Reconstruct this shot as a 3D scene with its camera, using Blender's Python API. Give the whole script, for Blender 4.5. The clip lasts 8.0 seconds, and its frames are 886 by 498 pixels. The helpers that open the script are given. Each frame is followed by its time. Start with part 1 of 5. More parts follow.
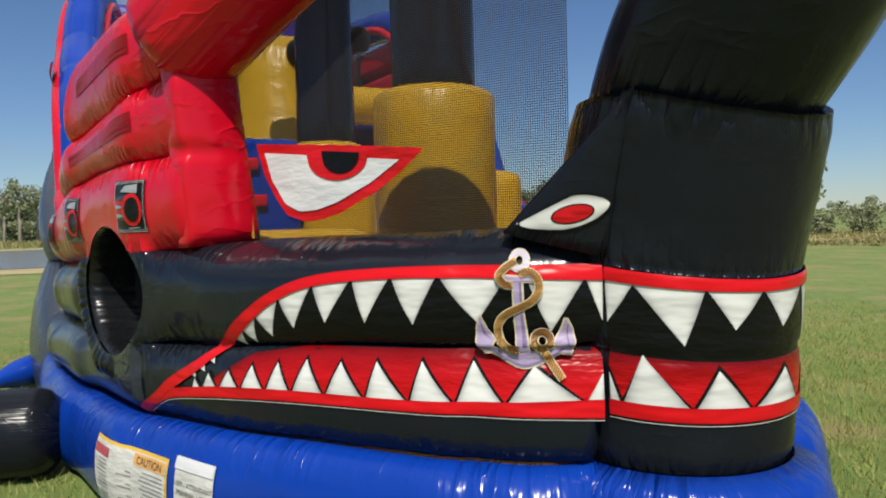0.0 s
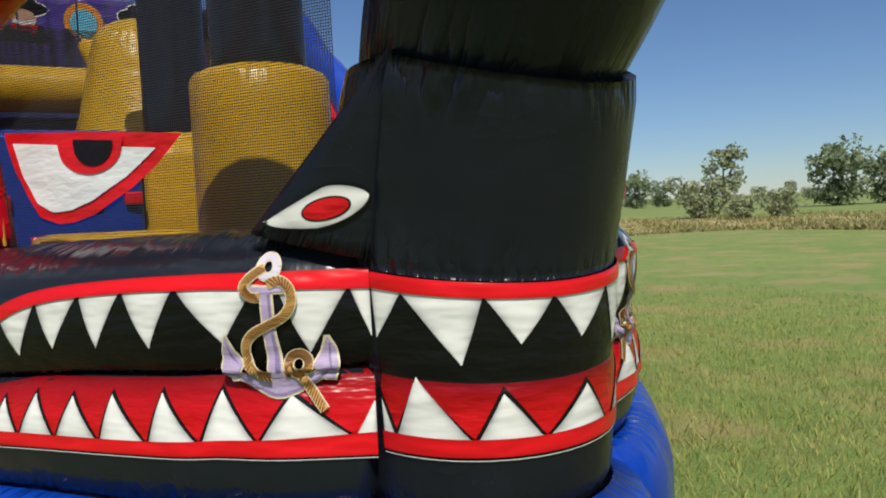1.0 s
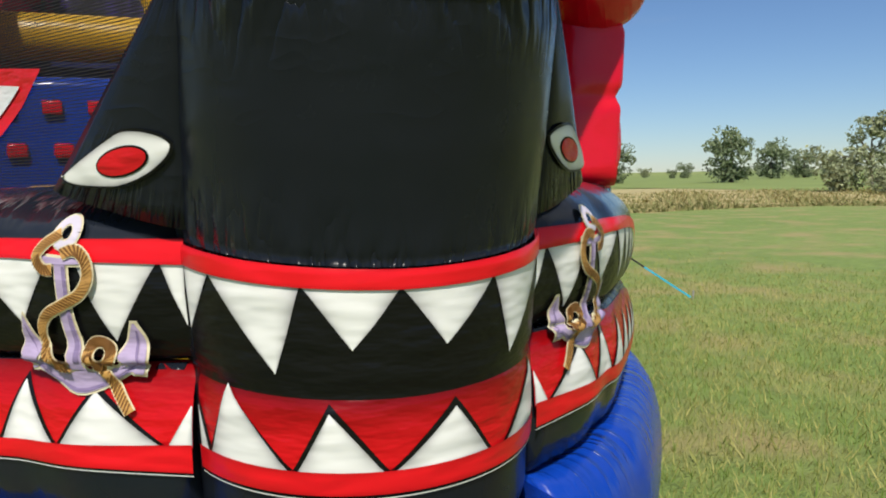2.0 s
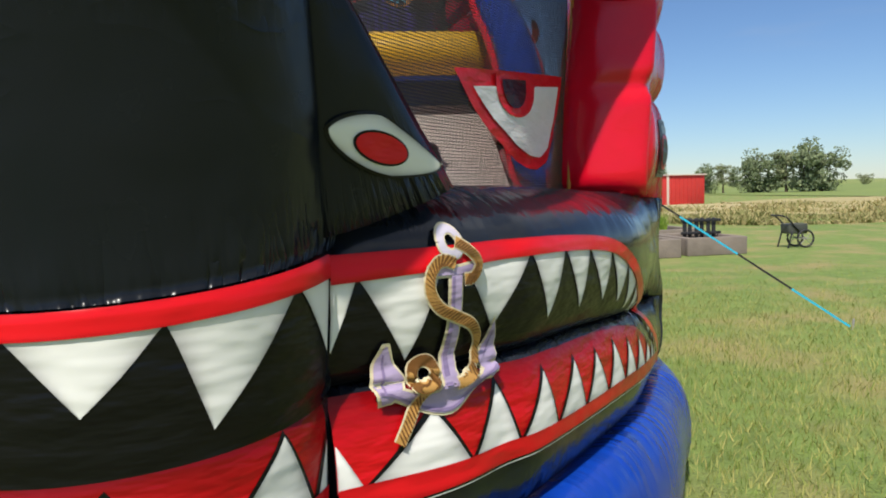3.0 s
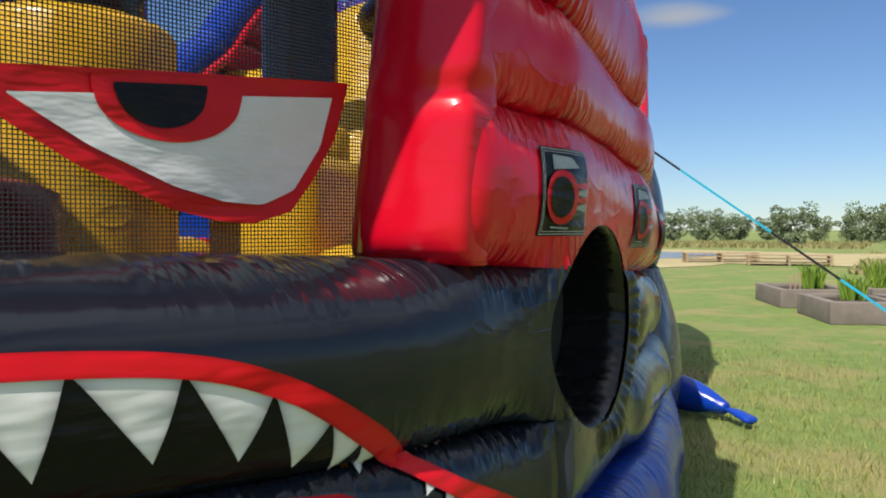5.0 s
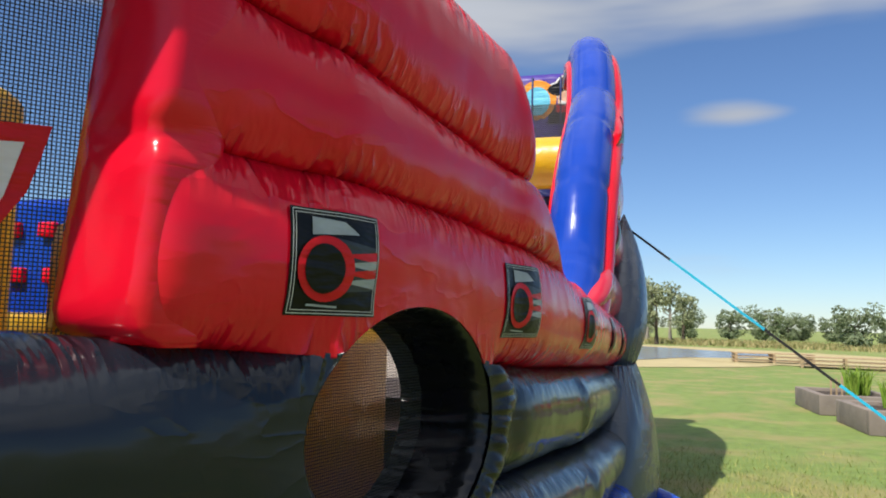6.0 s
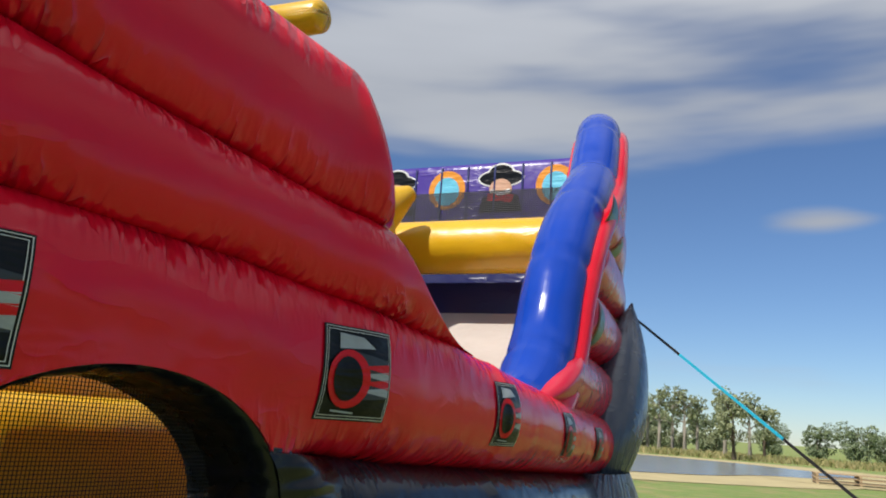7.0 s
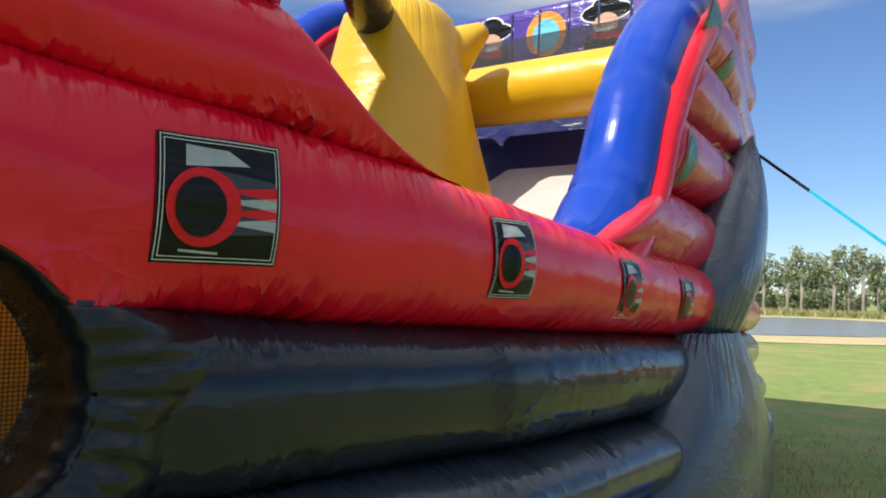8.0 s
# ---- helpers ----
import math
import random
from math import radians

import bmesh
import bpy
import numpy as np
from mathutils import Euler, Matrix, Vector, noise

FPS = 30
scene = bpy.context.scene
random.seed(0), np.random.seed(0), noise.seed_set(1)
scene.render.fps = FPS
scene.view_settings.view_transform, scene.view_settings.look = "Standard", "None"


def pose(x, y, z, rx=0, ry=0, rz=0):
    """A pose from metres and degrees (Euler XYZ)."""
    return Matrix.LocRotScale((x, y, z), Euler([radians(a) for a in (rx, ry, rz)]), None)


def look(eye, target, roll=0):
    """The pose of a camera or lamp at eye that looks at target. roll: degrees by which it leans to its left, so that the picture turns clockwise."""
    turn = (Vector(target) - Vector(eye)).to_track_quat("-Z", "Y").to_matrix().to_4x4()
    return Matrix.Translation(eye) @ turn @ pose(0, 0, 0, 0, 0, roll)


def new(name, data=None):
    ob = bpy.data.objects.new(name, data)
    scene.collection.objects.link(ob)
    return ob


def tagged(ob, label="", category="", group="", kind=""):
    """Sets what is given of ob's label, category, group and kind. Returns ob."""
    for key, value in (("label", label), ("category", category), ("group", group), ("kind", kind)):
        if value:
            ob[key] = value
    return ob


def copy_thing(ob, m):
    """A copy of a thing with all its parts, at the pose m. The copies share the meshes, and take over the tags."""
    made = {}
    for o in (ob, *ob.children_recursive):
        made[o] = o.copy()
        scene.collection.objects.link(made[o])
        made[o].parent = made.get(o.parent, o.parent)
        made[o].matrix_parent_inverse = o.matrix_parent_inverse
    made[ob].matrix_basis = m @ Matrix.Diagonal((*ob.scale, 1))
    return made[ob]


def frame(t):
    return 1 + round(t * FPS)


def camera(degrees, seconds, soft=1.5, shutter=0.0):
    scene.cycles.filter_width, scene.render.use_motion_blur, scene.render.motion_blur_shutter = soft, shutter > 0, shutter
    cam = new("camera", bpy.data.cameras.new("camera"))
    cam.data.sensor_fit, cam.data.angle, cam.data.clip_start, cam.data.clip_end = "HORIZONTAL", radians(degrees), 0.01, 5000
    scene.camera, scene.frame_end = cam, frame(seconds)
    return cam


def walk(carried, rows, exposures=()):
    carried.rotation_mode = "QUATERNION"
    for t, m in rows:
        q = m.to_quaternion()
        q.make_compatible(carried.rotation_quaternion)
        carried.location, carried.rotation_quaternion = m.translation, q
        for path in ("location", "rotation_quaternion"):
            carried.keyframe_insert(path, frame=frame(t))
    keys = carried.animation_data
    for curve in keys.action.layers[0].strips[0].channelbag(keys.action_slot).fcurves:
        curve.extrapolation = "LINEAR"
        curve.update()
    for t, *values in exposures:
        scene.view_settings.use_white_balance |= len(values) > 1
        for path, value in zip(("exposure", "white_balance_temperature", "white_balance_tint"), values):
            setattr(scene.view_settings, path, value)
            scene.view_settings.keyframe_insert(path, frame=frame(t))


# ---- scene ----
# camera: seconds, place, then heading to the left of +y, pitch up and lean, in degrees
PATH = [
    (0.0, -2.097, -1.813, 1.511, -25.30, -2.32, -1.45),
    (0.5, -1.770, -1.695, 1.537, -26.89, -2.69, -2.28),
    (1.0, -1.352, -1.662, 1.496, -29.92, -2.99, -2.86),
    (1.5, -0.949, -1.598, 1.484, -26.87, -4.87, -1.84),
    (1.7, -0.790, -1.534, 1.471, -25.26, -5.51, -1.32),
    (2.8, 0.366, -1.280, 1.468, -6.68, -4.39, -1.60),
    (3.0, 0.523, -1.169, 1.450, -6.05, -4.56, -1.50),
    (3.5, 0.919, -0.921, 1.454, -3.42, -3.58, -1.10),
    (4.0, 1.320, -0.661, 1.466, 1.12, -3.10, 0.00),
    (4.2, 1.443, -0.530, 1.457, 2.21, -3.67, 0.80),
    (5.3, 2.234, 0.074, 1.506, 15.41, 0.42, -0.26),
    (5.5, 2.363, 0.170, 1.484, 16.48, 1.76, 0.20),
    (6.0, 2.677, 0.503, 1.476, 16.41, 5.49, 1.54),
    (6.5, 3.041, 0.867, 1.474, 19.07, 11.01, 2.38),
    (7.0, 3.232, 1.304, 1.441, 22.45, 12.91, 3.96),
    (7.5, 3.364, 1.744, 1.422, 27.15, 10.85, 2.49),
    (8.0, 3.451, 2.205, 1.382, 33.71, 3.09, 1.45),
]


def aim(x, y, z, yaw, pitch, lean):
    a, b = radians(yaw), radians(pitch)
    ahead = Vector((-math.sin(a) * math.cos(b), math.cos(a) * math.cos(b), math.sin(b)))
    return look((x, y, z), Vector((x, y, z)) + ahead, lean)


cam = camera(61.23, 8.0, soft=1.9)
EXPOSURES = [(0.0, -0.22), (1.5, -0.15), (2.8, 0.12), (3.5, 0.10), (4.2, 0.06), (5.5, 0.30), (6.0, 0.34), (6.5, 0.20), (7.0, 0.12), (7.5, 0.25), (8.0, 0.55)]
walk(cam, [(row[0], aim(*row[1:])) for row in PATH], EXPOSURES)

# ---- light ----
SUN_FROM = Vector((-0.28, -0.68, 0.95)).normalized()
world = bpy.data.worlds.new("sky")
scene.world = world
world.use_nodes = True
wn, wl = world.node_tree.nodes, world.node_tree.links
sky = wn.new("ShaderNodeTexSky")
sky.sky_type = "NISHITA"
sky.sun_disc = False
sky.sun_elevation = math.asin(SUN_FROM.z)
sky.sun_rotation = math.atan2(SUN_FROM.x, SUN_FROM.y)
sky.air_density, sky.dust_density, sky.ozone_density = 1.0, 0.05, 3.0
wn["Background"].inputs["Strength"].default_value = 0.10


def cloudy(sky_out):
    """A broad sheet of high cloud and a few wisps, by direction; its bright overhead part is added fill."""
    co = wn.new("ShaderNodeTexCoord")
    sep = wn.new("ShaderNodeSeparateXYZ")
    wl.new(co.outputs["Generated"], sep.inputs[0])
    flat = wn.new("ShaderNodeMapping")
    flat.inputs["Scale"].default_value = (1.0, 1.0, 6.0)
    wl.new(co.outputs["Generated"], flat.inputs[0])
    puff = wn.new("ShaderNodeTexNoise")
    puff.inputs["Scale"].default_value, puff.inputs["Detail"].default_value = 1.5, 4.0
    wl.new(flat.outputs[0], puff.inputs["Vector"])
    high = wn.new("ShaderNodeMapRange")
    high.interpolation_type = "SMOOTHSTEP"
    high.inputs[1].default_value, high.inputs[2].default_value = 0.29, 0.40
    wl.new(sep.outputs[2], high.inputs[0])
    both = wn.new("ShaderNodeMath")
    both.operation = "MULTIPLY_ADD"
    both.inputs[1].default_value = 0.34
    wl.new(high.outputs[0], both.inputs[0])
    wl.new(puff.outputs["Fac"], both.inputs[2])
    wisp = wn.new("ShaderNodeVectorMath")
    wisp.operation = "DISTANCE"
    squash = wn.new("ShaderNodeMapping")
    squash.inputs["Scale"].default_value = (1.0, 1.0, 4.6)
    wl.new(co.outputs["Generated"], squash.inputs[0])
    wl.new(squash.outputs[0], wisp.inputs[0])
    wisp.inputs[1].default_value = (0.085, 0.965, 0.262 * 4.6)
    spot = wn.new("ShaderNodeMapRange")
    spot.interpolation_type = "SMOOTHSTEP"
    spot.inputs[1].default_value, spot.inputs[2].default_value = 0.15, 0.0
    spot.inputs[3].default_value, spot.inputs[4].default_value = 0.0, 0.42
    wl.new(wisp.outputs["Value"], spot.inputs[0])
    more = wn.new("ShaderNodeMath")
    more.operation = "ADD"
    wl.new(both.outputs[0], more.inputs[0])
    wl.new(spot.outputs[0], more.inputs[1])
    both = more
    ramp = wn.new("ShaderNodeMapRange")
    ramp.interpolation_type = "SMOOTHSTEP"
    ramp.inputs[1].default_value, ramp.inputs[2].default_value = 0.66, 0.95
    wl.new(both.outputs[0], ramp.inputs[0])
    mix = wn.new("ShaderNodeMix")
    mix.data_type = "RGBA"
    wl.new(ramp.outputs[0], mix.inputs["Factor"])
    cool = wn.new("ShaderNodeMix")
    cool.data_type, cool.blend_type = "RGBA", "MULTIPLY"
    cool.inputs["Factor"].default_value = 1.0
    wl.new(sky_out, cool.inputs["A"])
    cool.inputs["B"].default_value = (0.67, 0.79, 0.97, 1)
    wl.new(cool.outputs["Result"], mix.inputs["A"])
    # Cloud whitens towards the zenith, an unseen part added to fill from above.
    tall = wn.new("ShaderNodeMapRange")
    tall.inputs[1].default_value, tall.inputs[2].default_value = 0.42, 0.85
    wl.new(sep.outputs[2], tall.inputs[0])
    grey = wn.new("ShaderNodeMix")
    grey.data_type = "RGBA"
    wl.new(puff.outputs["Fac"], grey.inputs["Factor"])
    grey.inputs["A"].default_value, grey.inputs["B"].default_value = (2.5, 2.75, 3.2, 1), (5.0, 5.3, 5.9, 1)
    bright = wn.new("ShaderNodeMix")
    bright.data_type = "RGBA"
    wl.new(tall.outputs[0], bright.inputs["Factor"])
    wl.new(grey.outputs["Result"], bright.inputs["A"])
    bright.inputs["B"].default_value = (7.5, 7.8, 8.4, 1)
    wl.new(bright.outputs["Result"], mix.inputs["B"])
    return mix.outputs["Result"]


wl.new(cloudy(sky.outputs[0]), wn["Background"].inputs["Color"])
sun = new("sun", bpy.data.lights.new("sun", "SUN"))
sun.data.energy, sun.data.angle, sun.data.color = 4.8, radians(0.6), (1.0, 0.95, 0.86)
sun.matrix_world = look(SUN_FROM * 40, (0, 0, 0))

# ---- materials ----


def material(name):
    m = bpy.data.materials.new(name)
    m.use_nodes = True
    return m, m.node_tree.nodes, m.node_tree.links, m.node_tree.nodes["Principled BSDF"]


def noise_node(n, l, scale, detail=3.0, source="Object", stretch=(1, 1, 1)):
    co, mp, nz = n.new("ShaderNodeTexCoord"), n.new("ShaderNodeMapping"), n.new("ShaderNodeTexNoise")
    mp.inputs["Scale"].default_value = stretch
    nz.inputs["Scale"].default_value, nz.inputs["Detail"].default_value = scale, detail
    l.new(co.outputs[source], mp.inputs[0])
    l.new(mp.outputs[0], nz.inputs["Vector"])
    return nz.outputs["Fac"]


def math_node(n, l, op, a, b=None):
    k = n.new("ShaderNodeMath")
    k.operation = op
    for i, v in enumerate((a, b)):
        if v is None:
            continue
        if isinstance(v, (int, float)):
            k.inputs[i].default_value = v
        else:
            l.new(v, k.inputs[i])
    return k.outputs[0]


def tint(n, l, fac, dark, light):
    mix = n.new("ShaderNodeMix")
    mix.data_type = "RGBA"
    l.new(fac, mix.inputs["Factor"])
    mix.inputs["A"].default_value, mix.inputs["B"].default_value = (*dark, 1), (*light, 1)
    return mix.outputs["Result"]


def bump(n, l, b, height, strength, distance):
    k = n.new("ShaderNodeBump")
    k.inputs["Strength"].default_value, k.inputs["Distance"].default_value = strength, distance
    l.new(height, k.inputs["Height"])
    l.new(k.outputs[0], b.inputs["Normal"])


def vinyl(name, rgb, rough=0.25, pucker=0.075, spread=0.16, gloss=0.5):
    """Glossy coated vinyl: soft dents, a little dust, and puckers that fan out from the sewn edges (v = 0 and v = 1)."""
    m, n, l, b = material(name)
    dust = noise_node(n, l, 2.3, 5.0)
    dark = tuple(c * (1 - spread) for c in rgb)
    light = tuple(min(1, c * (1 + spread) + 0.004) for c in rgb)
    l.new(tint(n, l, dust, dark, light), b.inputs["Base Color"])
    grain = noise_node(n, l, 9.0, 4.0)
    ro = n.new("ShaderNodeMapRange")
    ro.inputs[3].default_value, ro.inputs[4].default_value = rough * 0.75, rough * 1.35
    l.new(grain, ro.inputs[0])
    l.new(ro.outputs[0], b.inputs["Roughness"])
    b.inputs["Specular IOR Level"].default_value = gloss
    uv, sep = n.new("ShaderNodeTexCoord"), n.new("ShaderNodeSeparateXYZ")
    l.new(uv.outputs["UV"], sep.inputs[0])
    edge = math_node(n, l, "ABSOLUTE", math_node(n, l, "SUBTRACT", math_node(n, l, "MULTIPLY", sep.outputs[1], 2.0), 1.0))
    edge = math_node(n, l, "POWER", edge, 3.4)
    fan = noise_node(n, l, 1.0, 3.0, "UV", (9.5, 1.5, 1))
    fan = math_node(n, l, "POWER", math_node(n, l, "ABSOLUTE", math_node(n, l, "SUBTRACT", math_node(n, l, "MULTIPLY", fan, 2.0), 1.0)), 0.7)
    soft = noise_node(n, l, 3.2, 2.0)
    wavy = math_node(n, l, "MULTIPLY", math_node(n, l, "MULTIPLY", fan, edge), math_node(n, l, "POWER", math_node(n, l, "MULTIPLY", noise_node(n, l, 1.0, 1.0, "UV", (2.3, 0.7, 1)), 1.5), 3.0))
    height = math_node(n, l, "ADD", math_node(n, l, "MULTIPLY", wavy, pucker * 1.6), math_node(n, l, "MULTIPLY", soft, 0.008 + pucker * 0.17))
    ridge = math_node(n, l, "SUBTRACT", 1.0, math_node(n, l, "ABSOLUTE", math_node(n, l, "SUBTRACT", math_node(n, l, "MULTIPLY", noise_node(n, l, 2.6, 3.0, "Object", (1, 1, 2.2)), 2.0), 1.0)))
    ridge = math_node(n, l, "POWER", ridge, 14.0)
    some = math_node(n, l, "POWER", math_node(n, l, "MULTIPLY", noise_node(n, l, 1.1, 2.0), 1.45), 5.0)
    height = math_node(n, l, "ADD", height, math_node(n, l, "MULTIPLY", math_node(n, l, "MULTIPLY", ridge, some), pucker * 0.09))
    bump(n, l, b, height, 1.0, 1.0)
    return m


def flat_vinyl(name, rgb, rough=0.35, spread=0.12, crease=0.03):
    """Printed vinyl: ink with a slight unevenness and soft creases."""
    m, n, l, b = material(name)
    ink = noise_node(n, l, 14.0, 4.0)
    l.new(tint(n, l, ink, tuple(c * (1 - spread) for c in rgb), tuple(min(1, c * (1 + spread)) for c in rgb)), b.inputs["Base Color"])
    b.inputs["Roughness"].default_value = rough
    b.inputs["Specular IOR Level"].default_value = 0.22
    bump(n, l, b, noise_node(n, l, 5.0, 3.0, "Object", (1, 1, 3)), 0.6, crease)
    return m


def plain(name, rgb, rough=0.7, spread=0.25, scale=6.0, relief=0.004):
    m, n, l, b = material(name)
    v = noise_node(n, l, scale, 6.0)
    l.new(tint(n, l, v, tuple(c * (1 - spread) for c in rgb), tuple(min(1, c * (1 + spread)) for c in rgb)), b.inputs["Base Color"])
    b.inputs["Roughness"].default_value = rough
    bump(n, l, b, noise_node(n, l, scale * 6, 4.0), 0.7, relief)
    return m


def leafy(name, dark, light):
    m, n, l, b = material(name)
    geo = n.new("ShaderNodeNewGeometry")
    l.new(tint(n, l, geo.outputs["Random Per Island"], dark, light), b.inputs["Base Color"])
    b.inputs["Roughness"].default_value = 0.7
    b.inputs["Specular IOR Level"].default_value = 0.12
    return m


BLACK = vinyl("black_vinyl", (0.007, 0.009, 0.014), 0.24, 0.045, gloss=0.22)
# Glossier red; some of the lilac sky sheen is mixed into its base colour.
SHEEN_RED = vinyl("sheen_red_vinyl", (0.50, 0.006, 0.030), 0.18, 0.05, gloss=0.6)
HULL_BLACK = vinyl("hull_black_vinyl", (0.008, 0.011, 0.018), 0.15, 0.035, gloss=0.36)
# Black fin vinyl raised to blue-grey: the sky's light is in the base colour.
SKYLIT_FIN = vinyl("skylit_fin_vinyl", (0.050, 0.061, 0.085), 0.24, 0.06, gloss=0.6)
# Lighter copy of the hull black for the aft tube, with skylight painted in.
SKYLIT_HULL = vinyl("skylit_hull_vinyl", (0.026, 0.032, 0.045), 0.18, 0.04, gloss=0.5)
RED = vinyl("red_vinyl", (0.66, 0.0015, 0.018), 0.19, 0.072, gloss=0.38)
BLUE = vinyl("blue_vinyl", (0.002, 0.042, 0.35), 0.20, 0.035, gloss=0.30)
NAVY = vinyl("navy_vinyl", (0.012, 0.018, 0.11), 0.3)
PURPLE = vinyl("purple_vinyl", (0.05, 0.02, 0.24), 0.3)
YELLOW = vinyl("yellow_vinyl", (0.64, 0.37, 0.008), 0.3, 0.05)
GREY = vinyl("grey_vinyl", (0.50, 0.44, 0.40), 0.4)
LIP_RED = flat_vinyl("lip_red", (0.62, 0.010, 0.016), 0.3)
GUM_RED = flat_vinyl("gum_red", (0.48, 0.006, 0.012), 0.3)
TOOTH_WHITE = flat_vinyl("tooth_white", (0.74, 0.73, 0.70), 0.35, 0.06)
INK_BLACK = flat_vinyl("ink_black", (0.005, 0.005, 0.0055), 0.32)
SHEEN_WHITE = flat_vinyl("cloth_white", (0.72, 0.72, 0.72), 0.45, 0.08, 0.022)
LILAC = flat_vinyl("anchor_lilac", (0.42, 0.33, 0.50), 0.4, 0.3)
LILAC_PALE = flat_vinyl("anchor_ring_ink", (0.58, 0.53, 0.62), 0.4, 0.2)
LILAC_DARK = flat_vinyl("anchor_shade", (0.24, 0.18, 0.32), 0.4, 0.3)
CREAM = flat_vinyl("anchor_edge", (0.66, 0.58, 0.38), 0.4)
ROPE_TAN = flat_vinyl("rope_tan", (0.50, 0.27, 0.08), 0.5, 0.4)
ROPE_DARK = flat_vinyl("rope_dark", (0.17, 0.075, 0.02), 0.5, 0.3)
SILVER = flat_vinyl("print_grey", (0.36, 0.38, 0.40), 0.35, 0.3)
STITCH = plain("stitch_thread", (0.62, 0.60, 0.56), 0.7, 0.1)
ORANGE = flat_vinyl("print_orange", (0.78, 0.30, 0.04), 0.4)
SKYBLUE = flat_vinyl("print_sky_blue", (0.16, 0.55, 0.72), 0.4)
# Red darkened for the bolster: the shade it stands in is painted on.
SHADED_RED = vinyl("shaded_red_vinyl", (0.15, 0.006, 0.012), 0.35, 0.05, gloss=0.25)
NET = plain("net_cord", (0.012, 0.012, 0.012), 0.6, 0.2)
PIPING = plain("orange_piping", (0.55, 0.24, 0.03), 0.5, 0.2)

# ---- mesh helpers ----


def mesh_of(name, verts, faces, mat, uvs=None, smooth=True):
    me = bpy.data.meshes.new(name)
    me.from_pydata([tuple(v) for v in verts], [], faces)
    if uvs is not None:
        lay = me.uv_layers.new(name="UVMap")
        for lp in me.loops:
            lay.data[lp.index].uv = uvs[lp.vertex_index]
    if smooth:
        me.polygons.foreach_set("use_smooth", [True] * len(me.polygons))
    me.materials.append(mat)
    me.update()
    return me


def part(name, data, mat, parent=None, label="", smooth=True, uvs=None, kind=""):
    """One mesh object from (verts, faces) under a thing or a part."""
    verts, faces = data
    ob = new(name, mesh_of(name, verts, faces, mat, uvs, smooth))
    ob.parent = parent
    return tagged(ob, label=label, kind=kind)


def holder(name, at=(0, 0, 0), **tags):
    ob = new(name)
    ob.empty_display_size = 0.2
    ob.location = at
    return tagged(ob, **tags)


def grid_faces(rows, cols, closed=False, off=0):
    out = []
    for i in range(rows - 1):
        for j in range(cols if closed else cols - 1):
            k = (j + 1) % cols
            out.append((off + i * cols + j, off + i * cols + k, off + (i + 1) * cols + k, off + (i + 1) * cols + j))
    return out


def merge(*sets):
    verts, faces = [], []
    for v, f in sets:
        o = len(verts)
        verts += [tuple(p) for p in v]
        faces += [tuple(i + o for i in q) for q in f]
    return verts, faces


def spline(points, n):
    """n points evenly along a Catmull-Rom curve."""
    p = np.array(points, float)
    e = np.vstack([2 * p[0] - p[1], p, 2 * p[-1] - p[-2]])
    fine = []
    for i in range(1, len(e) - 2):
        for u in np.linspace(0, 1, 24, endpoint=False):
            a, b, c, d = e[i - 1], e[i], e[i + 1], e[i + 2]
            fine.append(0.5 * (2 * b + (c - a) * u + (2 * a - 5 * b + 4 * c - d) * u * u + (3 * b - a - 3 * c + d) * u**3))
    fine = np.array(fine + [p[-1]])
    cum = np.r_[0, np.cumsum(np.linalg.norm(np.diff(fine, axis=0), axis=1))]
    want = np.linspace(0, cum[-1], n)
    return np.stack([np.interp(want, cum, fine[:, k]) for k in range(fine.shape[1])], 1)


def tube(path, radii, around=20, flat=1.0, up=(0, 0, 1), puff=0.6):
    """A puffed, closed tube along a path; radii at its points; the ends are domed. flat squeezes it along up."""
    path = np.array(path, float)
    n = len(path)
    radii = np.interp(np.linspace(0, 1, n), np.linspace(0, 1, len(radii)), radii)
    tang = np.gradient(path, axis=0)
    tang /= np.linalg.norm(tang, axis=1)[:, None]
    up = np.array(up, float)
    rows, extra = [], []
    for i in range(n):
        side = np.cross(tang[i], up)
        side /= max(np.linalg.norm(side), 1e-6)
        rise = np.cross(side, tang[i])
        extra.append((path[i], side, rise, radii[i]))
    first = [(path[0] - tang[0] * radii[0] * puff * math.sin(a), *extra[0][1:3], radii[0] * math.cos(a)) for a in (1.5, 1.1, 0.7, 0.35)]
    last = [(path[-1] + tang[-1] * radii[-1] * puff * math.sin(a), *extra[-1][1:3], radii[-1] * math.cos(a)) for a in (0.35, 0.7, 1.1, 1.5)]
    ring = first + extra + last
    verts, uvs = [], []
    for i, (c, s, r, rad) in enumerate(ring):
        for j in range(around):
            a = 2 * math.pi * j / around
            verts.append(c + s * rad * math.cos(a) + r * rad * flat * math.sin(a))
            uvs.append((j / around * 2 * math.pi * max(radii), i / (len(ring) - 1)))
    faces = grid_faces(len(ring), around, True)
    faces += [tuple(range(around))[::-1], tuple(range((len(ring) - 1) * around, len(ring) * around))]
    return verts, faces, uvs


def tube_part(name, path, radii, mat, parent, label="", **kw):
    v, f, uv = tube(path, radii, **kw)
    return part(name, (v, f), mat, parent, label, uvs=uv)


